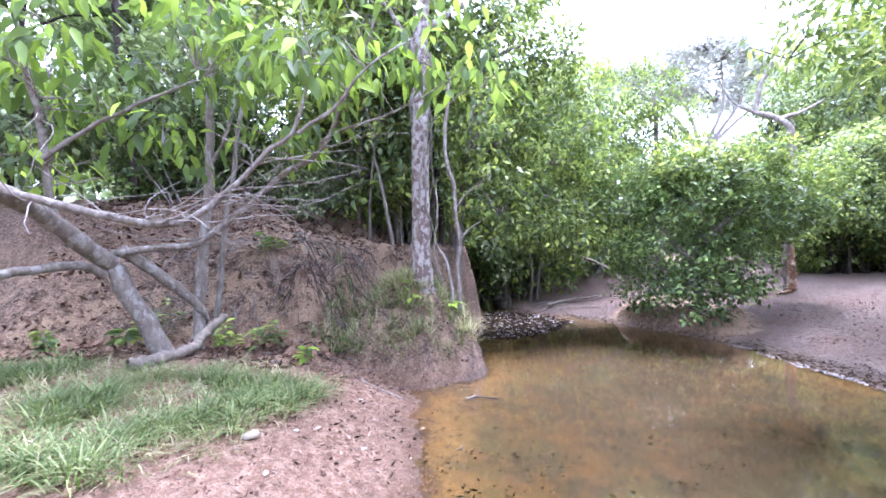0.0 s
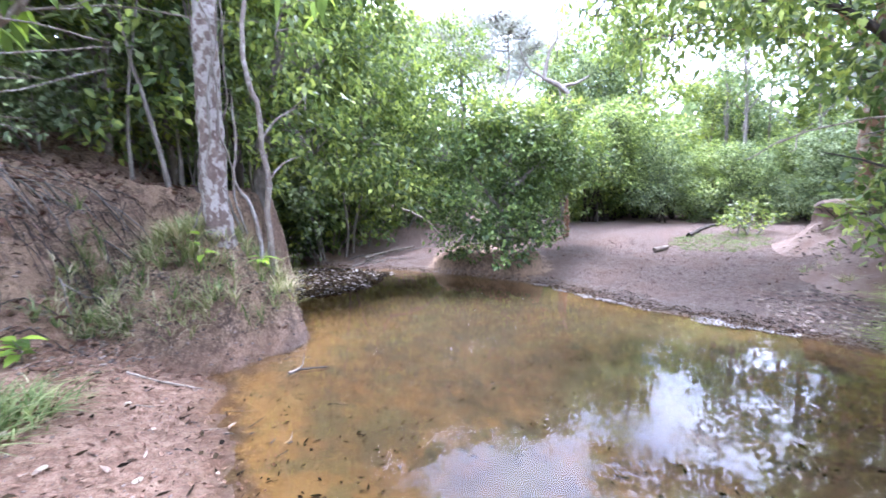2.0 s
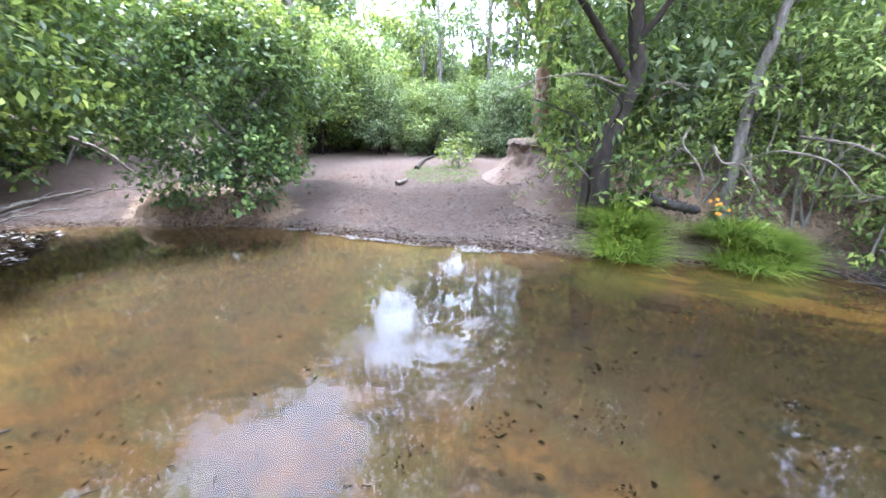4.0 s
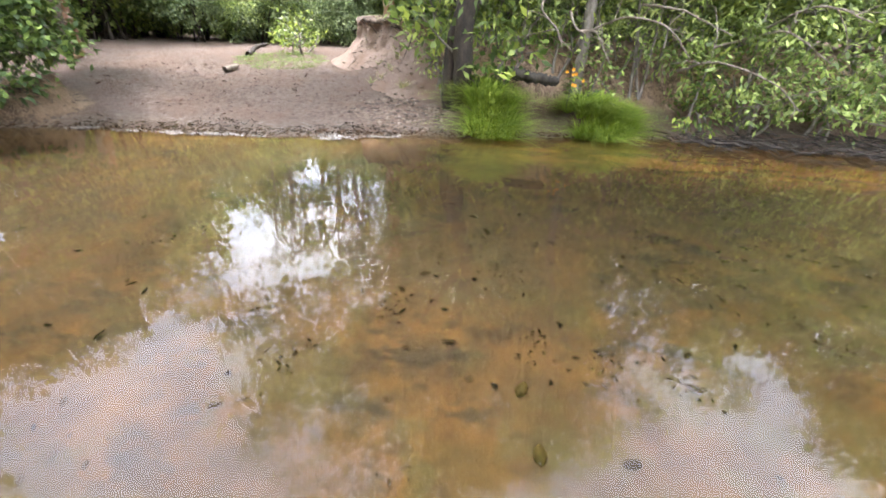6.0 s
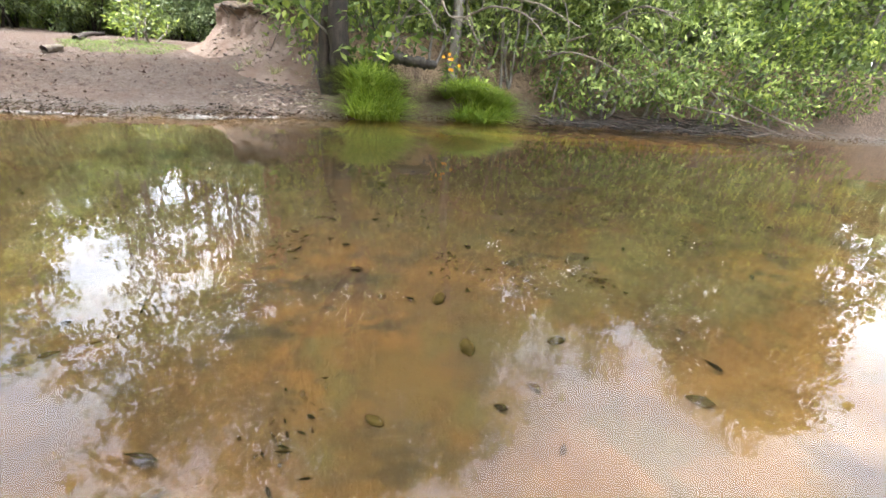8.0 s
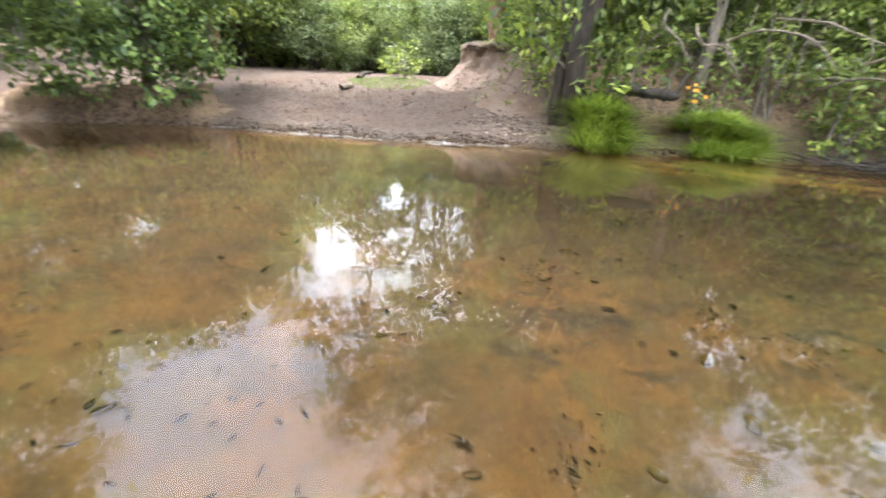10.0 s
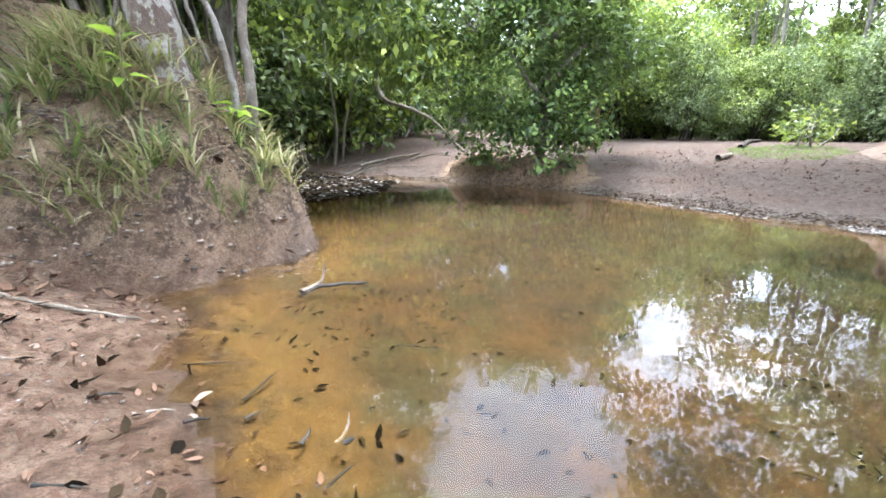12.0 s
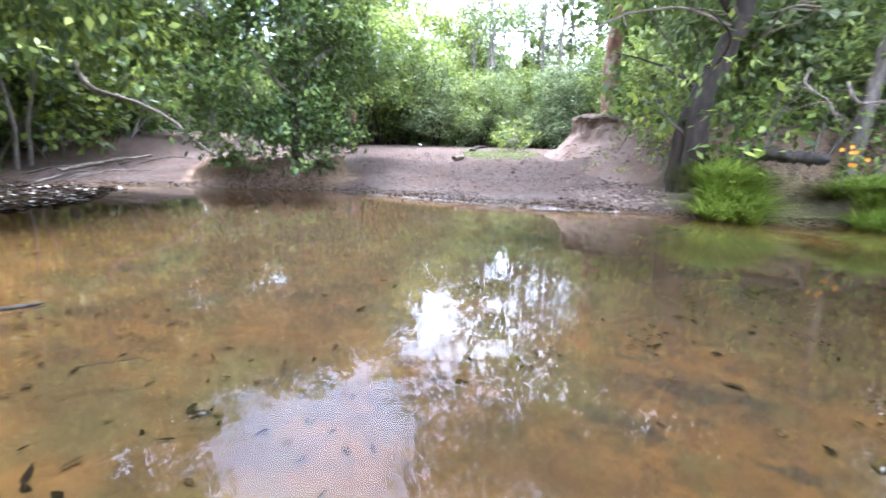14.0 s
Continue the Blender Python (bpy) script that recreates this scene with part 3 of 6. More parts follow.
# ---- trees on the near bank ----
leaning = tree("leaning_tree", "pale leaning tree with low crooked limbs and drooping green leaves", (-3.57, 5.31, gz(-3.57, 5.31)),
     [([(-3.5, 5.35, gz(-3.5, 5.35) - 0.15), (-3.57, 5.31, 0.69), (-3.8, 5.15, 1.36), (-3.98, 5.01, 1.92)], 0.115, 0.10)],
     [([(-3.96, 5.03, 1.86), (-4.14, 4.48, 2.3), (-4.07, 3.85, 2.58), (-3.99, 3.01, 2.78), (-3.9, 2.2, 3.2)], 0.105, 0.06),
      ([(-4.0, 4.99, 1.74), (-4.1, 4.79, 1.88), (-4.17, 4.45, 1.88), (-4.22, 3.98, 1.8), (-4.39, 3.48, 1.78)], 0.055, 0.04),
      ([(-3.98, 5.01, 2.0), (-3.64, 5.14, 2.05), (-3.11, 5.25, 2.11), (-2.54, 5.33, 2.61), (-2.02, 5.33, 3.03), (-1.57, 5.27, 3.29), (-0.95, 5.11, 4.5), (-0.6, 5.06, 5.3)], 0.05, 0.016),
      ([(-3.95, 5.1, 2.05), (-3.61, 5.4, 1.69), (-3.4, 5.66, 1.36), (-3.28, 5.84, 1.05)], 0.07, 0.06),
      ([(-4.2, 4.56, 2.36), (-4.25, 4.52, 2.97), (-4.21, 4.42, 3.4), (-4.21, 4.28, 3.91), (-4.22, 4.13, 4.51)], 0.045, 0.02),
      ([(-4.2, 4.4, 3.0), (-3.9, 4.6, 3.35), (-3.3, 4.7, 3.7), (-2.7, 4.8, 4.0)], 0.028, 0.01),
      ([(-3.98, 3.9, 2.55), (-3.2, 4.0, 2.35), (-2.66, 4.21, 2.3), (-2.2, 4.27, 2.6), (-1.75, 4.28, 3.04), (-1.49, 4.29, 3.18), (-1.34, 4.24, 3.7)], 0.045, 0.018),
      ([(-1.49, 4.29, 3.18), (-1.14, 4.3, 3.44), (-0.77, 4.29, 3.85), (-0.2, 4.5, 4.3)], 0.022, 0.009),
      ([(-1.57, 5.27, 3.29), (-1.2, 5.3, 3.5), (-0.6, 5.4, 3.75), (0.1, 5.3, 4.1)], 0.02, 0.008)],
     [((-2.9, 5.0, 4.5), (1.1, 0.9, 0.8)), ((-1.5, 5.1, 4.6), (1.0, 0.9, 0.85)), ((-0.1, 5.3, 4.6), (0.9, 0.8, 0.8)), ((0.55, 5.5, 4.3), (0.5, 0.5, 0.55)),
      ((-4.3, 4.6, 4.3), (0.9, 0.9, 0.9)), ((-1.9, 5.5, 3.45), (0.9, 0.6, 0.4)), ((-3.4, 5.1, 3.5), (0.8, 0.6, 0.5)), ((-4.6, 3.2, 3.8), (0.9, 0.9, 0.8)),
      ((-1.3, 4.3, 4.1), (0.8, 0.6, 0.5)), ((-4.6, 4.8, 3.1), (0.5, 0.5, 0.4))],
     BARK_PALE, LEAF_NEAR, density=15, per=7, spread=0.17, length=0.185, width=0.070, seed=11, twigs=0.5, droop=1.3, shell=0.2, blades=True, seg=11, twig_r=0.009)

trg = np.random.default_rng(12)
bare = []
for run in ([(-3.64, 5.14, 2.05), (-3.11, 5.25, 2.11), (-2.54, 5.33, 2.61), (-2.02, 5.33, 3.03), (-1.57, 5.27, 3.29)], [(-3.98, 3.9, 2.55), (-3.2, 4.0, 2.35), (-2.66, 4.21, 2.3), (-2.2, 4.27, 2.6), (-1.75, 4.28, 3.04)],
            [(-4.2, 4.56, 2.36), (-4.25, 4.52, 2.97), (-4.21, 4.42, 3.4), (-4.21, 4.28, 3.91)]):
    line = smooth_path(run, 0.12)
    for _ in range(24):
        a = line[trg.integers(1, len(line) - 1)]
        way = np.array([trg.normal(0.5, 0.7), trg.normal(0, 0.5), trg.normal(0.12, 0.28)])
        b = a + way * trg.uniform(0.25, 0.6)
        c = b + (way + trg.normal(0, 0.35, 3)) * trg.uniform(0.25, 0.6)
        bare.append(tube([a, b, c], 0.009, 0.003, 5, 0.12, 0.1, int(trg.integers(1e6)), 0.012))
twiggery = mesh_ob("branchwork", *join(bare), BARK_PALE, leaning)
twiggery["kind"] = "stuff"

tree("sapling", "slim pale upright sapling at the foot of the earth bank", (-3.41, 5.76, gz(-3.41, 5.76)),
     [([(-3.41, 5.76, gz(-3.41, 5.76) - 0.1), (-3.39, 5.78, 1.58), (-3.3, 5.83, 3.15), (-3.26, 5.86, 4.34), (-3.25, 5.98, 6.4)], 0.075, 0.035)],
     [([(-3.3, 5.83, 3.1), (-3.0, 5.8, 3.6), (-2.8, 5.9, 4.3)], 0.03, 0.012)],
     [((-3.2, 6.1, 6.0), (1.2, 1.0, 0.9)), ((-2.5, 6.2, 5.2), (0.9, 0.8, 0.7))], BARK_PALE, LEAF_MID, density=20, per=10, length=0.14, width=0.055, seed=13, twigs=0.3)
tree("sapling", "thin grey sapling leaning over the earth bank", (-3.28, 6.07, gz(-3.28, 6.07)),
     [([(-3.28, 6.07, gz(-3.28, 6.07) - 0.1), (-3.17, 6.13, 2.38), (-3.1, 6.17, 2.96), (-2.87, 6.28, 4.75), (-2.7, 6.4, 6)], 0.04, 0.02)], [],
     [((-2.6, 6.5, 6.0), (0.9, 0.9, 0.8))], BARK_GREY, LEAF_MID, density=20, per=10, length=0.13, width=0.05, seed=14, twigs=0.3)

tree("blotched_tree", "straight trunk with white-blotched brown bark rising behind the mound", (-0.33, 6.77, gz(-0.33, 6.77)),
     [([(-0.32, 6.77, gz(-0.33, 6.77) - 0.25), (-0.33, 6.77, 1.91), (-0.34, 6.82, 2.83), (-0.34, 6.87, 3.5), (-0.3, 6.95, 6.0), (-0.2, 7.1, 9.0)], 0.15, 0.10)],
     [([(-0.3, 6.9, 5.0), (-0.8, 7.2, 6.0), (-1.5, 7.6, 7.0)], 0.06, 0.02), ([(-0.3, 6.95, 5.6), (0.4, 7.4, 6.3), (1.2, 8.0, 7.0)], 0.06, 0.02)],
     [((-1.3, 7.6, 6.8), (1.5, 1.4, 1.4)), ((0.7, 8.1, 6.9), (1.4, 1.3, 1.5)), ((-0.2, 7.5, 8.6), (1.6, 1.5, 1.4)), ((0.1, 7.6, 5.4), (0.9, 0.7, 0.6))],
     BARK_BLOTCH, LEAF_MID, density=7, per=12, spread=0.2, length=0.15, width=0.06, seed=17, twigs=0.3, seg=14)
tree("twisted_sapling", "white crooked twin-stemmed sapling on the grassy mound", (0.25, 6.87, gz(0.25, 6.87)),
     [([(0.25, 6.87, gz(0.25, 6.87) - 0.15), (0.25, 6.86, 1.3), (0.21, 6.85, 1.74), (0.26, 6.85, 2.05), (0.21, 6.85, 2.52), (0.21, 6.85, 2.92), (0.11, 6.86, 3.34), (0.07, 6.94, 3.83), (0.2, 7.1, 5.0)], 0.042, 0.024),
      ([(0.17, 6.9, gz(0.17, 6.9) - 0.15), (0.11, 6.93, 1.5), (0.04, 6.94, 1.8), (-0.15, 6.95, 2.15), (-0.08, 6.94, 2.56), (-0.1, 7.0, 3.2)], 0.03, 0.014)],
     [([(0.26, 6.85, 2.05), (0.45, 6.9, 2.3), (0.7, 7.0, 2.45)], 0.02, 0.007), ([(0.21, 6.85, 2.6), (0.4, 6.8, 2.9), (0.75, 6.9, 3.1)], 0.02, 0.007)],
     [((0.5, 7.2, 4.4), (0.9, 0.7, 0.7)), ((0.8, 7.1, 3.2), (0.4, 0.4, 0.3))], BARK_PALE, LEAF_MID, density=22, per=10, length=0.12, width=0.05, seed=19, twigs=0.5, flare=0.2)

# ---- the tree that hangs over the creek mouth ----
tree("overhanging_tree", "broad leafy tree hanging low over the dark creek mouth", (0.3, 10.6, gz(0.3, 10.6)),
     [([(0.3, 10.6, gz(0.3, 10.6) - 0.2), (0.5, 10.5, 3.2), (0.9, 10.2, 5.0), (1.3, 10.1, 7.5)], 0.16, 0.07)],
     [([(0.5, 10.5, 3.0), (1.5, 10.2, 3.4), (2.8, 10.3, 3.2), (3.9, 10.6, 2.5)], 0.07, 0.02), ([(0.7, 10.4, 4.0), (1.8, 10.1, 4.8), (2.8, 10.4, 5.3)], 0.06, 0.02),
      ([(0.6, 10.4, 3.6), (0.9, 9.6, 3.3), (1.2, 8.9, 2.7)], 0.05, 0.015), ([(1.3, 10.1, 6.6), (2.2, 10.2, 7.0)], 0.04, 0.015)],
     [((1.1, 9.3, 3.0), (1.1, 1.0, 0.95)), ((2.2, 9.7, 2.75), (1.1, 1.0, 0.95)), ((3.2, 10.2, 2.6), (1.2, 1.0, 0.95)), ((4.2, 10.7, 2.1), (0.85, 0.9, 0.8)), ((1.2, 9.6, 4.8), (1.4, 1.2, 1.2)),
      ((2.6, 10.1, 4.4), (1.2, 1.1, 1.1)), ((1.6, 9.9, 6.7), (1.3, 1.2, 1.3)), ((2.7, 10.4, 6.2), (0.9, 1.0, 1.0)), ((0.2, 9.9, 6.2), (1.3, 1.2, 1.3)), ((1.9, 10.2, 8.3), (1.1, 1.0, 1.0)),
      ((3.6, 10.6, 3.5), (0.8, 0.9, 0.8)), ((3.5, 10.4, 5.2), (0.9, 0.9, 0.9)), ((3.0, 10.3, 6.8), (0.8, 0.8, 0.8)), ((4.0, 10.7, 4.3), (0.8, 0.8, 0.8))],
     BARK_GREY, LEAF_MID, density=24, per=15, spread=0.17, length=0.13, width=0.055, seed=23, twigs=0.3, droop=0.8)

# ---- islet bush ----
islet_bush = tree("islet_tree", "dense dark-green bushy tree on a low earth islet at the water", (5.45, 9.1, gz(5.45, 9.1)),
     [([(5.75, 9.5, gz(5.75, 9.5) - 0.2), (5.75, 9.45, 1.4), (5.7, 9.4, 2.2), (5.9, 9.3, 3.0)], 0.11, 0.05)],
     [([(5.5, 9.05, 1.5), (5.2, 9.4, 2.0), (4.9, 9.6, 2.5)], 0.05, 0.02), ([(5.58, 9.0, 2.0), (6.2, 9.1, 2.5), (6.9, 9.4, 2.8)], 0.06, 0.02)],
     [((5.0, 9.7, 2.0), (1.05, 0.9, 1.0)), ((6.1, 9.2, 2.6), (1.2, 1.0, 0.95)), ((5.6, 9.2, 3.1), (1.3, 1.0, 0.75)), ((7.2, 9.6, 2.5), (1.0, 0.9, 0.85)), ((4.9, 9.9, 1.1), (0.9, 0.75, 0.75)),
      ((5.5, 9.1, 1.3), (0.9, 0.7, 0.7)), ((6.3, 9.2, 1.5), (0.95, 0.8, 0.75)), ((5.75, 8.7, 0.8), (0.65, 0.45, 0.42)), ((5.1, 9.7, 0.75), (0.7, 0.5, 0.4)), ((6.5, 9.0, 0.9), (0.6, 0.5, 0.4)), ((7.7, 9.9, 2.9), (1.1, 1.0, 0.8)), ((8.4, 10.3, 2.5), (0.8, 0.8, 0.7)), ((4.5, 10.5, 1.9), (0.7, 0.7, 0.7)), ((4.4, 10.0, 3.1), (0.9, 0.8, 0.8)), ((5.1, 9.7, 3.7), (0.9, 0.8, 0.7)), ((6.6, 9.5, 3.6), (1.2, 1.0, 0.7)), ((8.8, 10.1, 3.1), (0.9, 0.8, 0.8)), ((4.75, 10.2, 0.9), (0.6, 0.5, 0.5)), ((6.0, 8.8, 1.2), (0.9, 0.5, 0.5)), ((5.35, 8.85, 0.6), (0.7, 0.4, 0.35))],
     BARK_GREY, LEAF_BLUE, density=42, per=15, spread=0.14, length=0.105, width=0.05, seed=29, twigs=0.25, min_z=0.35)
# top of the bush in a lighter leaf colour, painting sunlight on it
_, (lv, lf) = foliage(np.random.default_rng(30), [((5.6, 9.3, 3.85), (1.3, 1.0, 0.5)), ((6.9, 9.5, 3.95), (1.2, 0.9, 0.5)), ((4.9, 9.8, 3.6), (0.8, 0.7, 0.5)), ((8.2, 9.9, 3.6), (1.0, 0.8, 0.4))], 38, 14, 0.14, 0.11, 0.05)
top_crown = mesh_ob("crown", lv, lf, LEAF_YELLOW, islet_bush, "yellow-green top leaves with sunlight put in their colour", smooth=False)
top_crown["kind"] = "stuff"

tree("bare_topped_tree", "pale tree with a reddish peeling foot and twisted bare upper limbs", (9.44, 11.39, gz(9.44, 11.39)),
     [([(9.44, 11.39, gz(9.44, 11.39) - 0.2), (9.41, 11.42, 1.83), (9.55, 11.43, 3.06), (9.75, 11.66, 4.97), (9.63, 11.89, 5.48), (9.24, 12.32, 5.83)], 0.13, 0.075)],
     [([(9.24, 12.32, 5.8), (9.42, 12.31, 6.65), (9.69, 12.23, 7.11), (9.7, 12.2, 7.8)], 0.08, 0.02), ([(9.63, 11.89, 5.5), (10.3, 11.9, 5.7), (11.0, 12.0, 6.1)], 0.07, 0.02),
      ([(9.24, 12.32, 5.83), (8.7, 12.5, 6.2), (8.4, 12.6, 6.9)], 0.05, 0.015)],
     [((9.7, 11.5, 2.5), (0.7, 0.6, 0.6)), ((10.2, 11.7, 3.1), (0.6, 0.6, 0.5))], BARK_PALE, LEAF_YELLOW, density=24, per=12, length=0.12, width=0.05, seed=31, twigs=0.3, seg=11, flare=0.7)

# ---- right bank trees ----
tree("bank_tree", "dark leaning trunk with leaves hanging over the water", (7.35, 2.82, gz(7.35, 2.82)),
     [([(7.34, 2.8, gz(7.35, 2.82) - 0.2), (7.36, 2.84, 0.8), (7.4, 2.88, 1.43), (7.45, 2.75, 2.0), (7.55, 2.65, 2.4), (7.65, 2.55, 2.95), (7.5, 2.8, 4.6), (7.4, 2.7, 7.0), (7.5, 2.6, 9.4)], 0.165, 0.045),
      ([(7.5, 2.98, gz(7.5, 2.98) - 0.2), (7.5, 3.06, 0.8), (7.46, 3.02, 1.4), (7.5, 2.85, 1.95), (7.5, 2.72, 2.3)], 0.10, 0.07)],
     [([(7.6, 2.6, 2.7), (7.0, 3.4, 3.8), (6.4, 4.2, 4.5), (5.7, 5.2, 5.2)], 0.07, 0.02), ([(7.6, 2.6, 3.2), (7.6, 1.9, 4.2), (7.9, 1.3, 4.9)], 0.06, 0.02),
      ([(7.45, 2.75, 2.0), (7.0, 2.6, 2.3), (6.4, 2.9, 2.5), (5.9, 3.1, 2.45)], 0.025, 0.006), ([(7.4, 2.8, 1.7), (7.9, 3.5, 2.2), (8.1, 4.3, 2.5)], 0.03, 0.008),
      ([(7.4, 2.7, 6.8), (6.8, 3.7, 7.2), (6.1, 4.6, 7.5)], 0.05, 0.015), ([(7.45, 2.62, 8.6), (6.6, 3.1, 8.9), (5.8, 3.6, 9.0)], 0.05, 0.015)],
     [((6.5, 4.3, 4.7), (1.2, 1.1, 0.7)), ((7.4, 2.9, 4.9), (1.2, 1.2, 0.9)), ((5.6, 5.4, 5.5), (1.1, 1.1, 0.7)), ((8.0, 1.4, 4.8), (1.3, 1.2, 1.0)), ((7.7, 3.6, 3.6), (0.8, 0.8, 0.5)), ((7.1, 2.3, 1.35), (0.35, 0.3, 0.35)), ((7.45, 2.75, 2.2), (0.5, 0.5, 0.55)), ((7.6, 2.5, 3.0), (0.6, 0.6, 0.5)), ((7.4, 3.4, 6.6), (1.6, 1.6, 1.1)), ((7.9, 1.8, 7.4), (1.7, 1.7, 1.3)), ((6.7, 2.6, 8.4), (1.4, 1.4, 1.0)), ((7.8, 2.8, 9.6), (1.5, 1.5, 1.1)), ((5.8, 3.6, 9.0), (1.4, 1.4, 0.9)), ((6.1, 4.6, 7.5), (1.3, 1.3, 0.8)), ((5.7, 5.2, 4.3), (1.0, 1.0, 0.6)), ((6.5, 4.2, 4.1), (1.0, 1.0, 0.6)), ((7.0, 3.4, 3.9), (0.8, 0.8, 0.5)), ((5.0, 6.0, 4.8), (0.8, 0.8, 0.5))],
     BARK_DARK, LEAF_MID, density=20, per=14, spread=0.2, length=0.14, width=0.045, seed=37, twigs=0.35, droop=1.0, seg=11)
tree("bank_tree", "grey leaning tree among the shrubs of the steep bank", (7.98, 0.9, gz(7.98, 0.9)),
     [([(7.98, 0.9, gz(7.98, 0.9) - 0.2), (7.96, 0.9, 1.79), (8.04, 0.82, 2.57), (8.1, 0.6, 4.0), (8.3, 0.3, 6.0)], 0.10, 0.05)],
     [([(8.0, 0.85, 2.2), (7.6, 0.9, 2.5), (7.2, 1.1, 2.4)], 0.03, 0.008)],
     [((8.4, 0.2, 5.4), (1.5, 1.5, 1.2)), ((8.2, -0.6, 3.6), (1.0, 1.0, 0.8)), ((8.6, -0.4, 7.2), (1.6, 1.6, 1.2)), ((8.5, -1.8, 5.6), (1.4, 1.4, 1.1))], BARK_GREY, LEAF_GREY, density=14, per=14, spread=0.2, length=0.14, width=0.045, seed=38, twigs=0.35, droop=0.9)
tree("red_barked_tree", "tall straight tree with orange-brown bark behind the clay bluff", (11.3, 4.75, gz(11.3, 4.75)),
     [([(11.3, 4.75, gz(11.3, 4.75) - 0.2), (11.4, 4.85, 3.07), (11.6, 4.85, 4.35), (11.9, 5.0, 9.0)], 0.20, 0.12)],
     [([(11.6, 4.85, 4.4), (11.0, 5.3, 5.4), (10.2, 5.8, 6.0)], 0.09, 0.03), ([(11.5, 4.85, 4.0), (11.1, 5.8, 5.2), (10.6, 7.2, 5.8), (9.8, 9.0, 6.0)], 0.09, 0.02)],
     [((11.8, 4.6, 8.6), (2.2, 2.0, 1.3)), ((10.2, 6.0, 6.5), (1.4, 1.3, 0.7)), ((10.9, 4.6, 7.2), (1.5, 1.5, 1.0)), ((9.7, 6.6, 7.7), (1.3, 1.2, 0.8)), ((11.2, 6.0, 5.9), (1.0, 1.0, 0.6)), ((10.8, 7.2, 6.1), (1.1, 1.1, 0.6)), ((10.2, 8.3, 6.1), (1.1, 1.0, 0.6)), ((9.5, 9.4, 6.3), (1.0, 1.0, 0.7)), ((9.0, 7.6, 6.9), (1.2, 1.1, 0.8))], BARK_RED, LEAF_MID, density=17, per=14, spread=0.22, length=0.15, width=0.07, seed=39, twigs=0.3)


# ---- shrubs on the right bank ----
def shrub(name, label, x, y, blobs, leaf, seed, density=34, length=0.11, width=0.035, stems=5, bark=BARK_GREY, droop=0.3, group="", per=13, twigs=0.3):
    rg = np.random.default_rng(seed)
    z0 = gz(x, y)
    trunks = []
    for i in range(stems):
        b = blobs[i % len(blobs)]
        c = np.array(b[0]) + rg.normal(0, 0.25, 3) * np.array(b[1])
        sx, sy = x + rg.normal(0, 0.12), y + rg.normal(0, 0.12)
        m = np.array([(sx + c[0]) / 2 + rg.normal(0, 0.1), (sy + c[1]) / 2 + rg.normal(0, 0.1), (z0 + c[2]) / 2])
        trunks.append(([(sx, sy, gz(sx, sy) - 0.1), tuple(m), tuple(c)], 0.03, 0.01))
    return tree(name, label, (x, y, z0), trunks, [], blobs, bark, leaf, density=density, per=per, spread=0.15, length=length, width=width, seed=seed, twigs=twigs,
                droop=droop, category="shrub", group=group, seg=6, flare=0.1, twig_r=0.006, min_z=0.05)


shrub("shrub", "broad-leaved green shrub at the foot of the dark trunk", 7.45, 2.3, [((7.15, 2.25, 0.95), (0.35, 0.4, 0.4)), ((7.3, 2.0, 1.3), (0.4, 0.4, 0.4)), ((7.6, 3.3, 1.55), (0.5, 0.5, 0.35))], LEAF_MID, 41, 46, 0.15, 0.06)
shrub("shrub", "tall grey-green willowy shrub along the creek bank", 8.3, -0.2, [((8.1, -0.2, 1.7), (0.7, 0.9, 0.9)), ((8.3, -0.6, 2.9), (1.0, 1.1, 1.0)), ((8.0, 0.5, 2.9), (0.8, 0.8, 0.8))], LEAF_GREY, 42)
shrub("shrub", "sprawling pale green shrub reaching over the water", 8.0, -1.8, [((7.7, -1.6, 1.1), (0.7, 0.9, 0.8)), ((7.4, -2.4, 0.7), (0.7, 0.8, 0.5)), ((8.0, -2.2, 2.0), (0.9, 1.1, 0.9)), ((8.2, -1.4, 3.0), (0.9, 1.0, 0.9))], LEAF_GREY, 43, 36)
shrub("shrub", "sprawling pale green shrub with bare twigs at the water", 8.0, -3.6, [((7.5, -3.3, 0.7), (0.7, 0.8, 0.5)), ((7.8, -3.8, 1.5), (0.9, 1.0, 0.8)), ((8.2, -3.4, 2.7), (1.0, 1.2, 1.0))], LEAF_GREY, 44, 34)
shrub("shrub", "leafy mid-green shrub on the shaded bank", 8.4, -5.4, [((7.9, -5.2, 1.2), (0.9, 1.1, 0.9)), ((8.2, -5.8, 2.6), (1.1, 1.3, 1.1))], LEAF_MID, 45, 30)
shrub("shrub", "leafy mid-green shrub on the shaded bank", 8.4, -7.6, [((7.9, -7.4, 1.2), (1.0, 1.2, 1.0)), ((8.2, -7.8, 2.8), (1.2, 1.4, 1.2))], LEAF_MID, 46, 26)
shrub("shrub", "yellow-green shrub behind the clay bluff", 9.3, 3.4, [((9.2, 3.5, 1.9), (0.7, 0.7, 0.5)), ((9.7, 3.9, 2.3), (0.7, 0.6, 0.5))], LEAF_YELLOW, 47, 34)
shrub("shrub", "dense green shrub behind the bank trees", 9.4, 1.6, [((9.3, 1.7, 2.2), (0.9, 0.9, 0.9)), ((9.5, 2.4, 2.9), (0.9, 0.9, 0.8)), ((9.4, 0.8, 3.2), (1.0, 1.0, 1.0))], LEAF_MID, 48, 26)
shrub("shrub", "dense green shrub behind the bank trees", 9.6, -1.0, [((9.5, -1.0, 2.4), (1.0, 1.2, 1.1)), ((9.7, -2.6, 2.8), (1.1, 1.3, 1.2))], LEAF_MID, 49, 24)
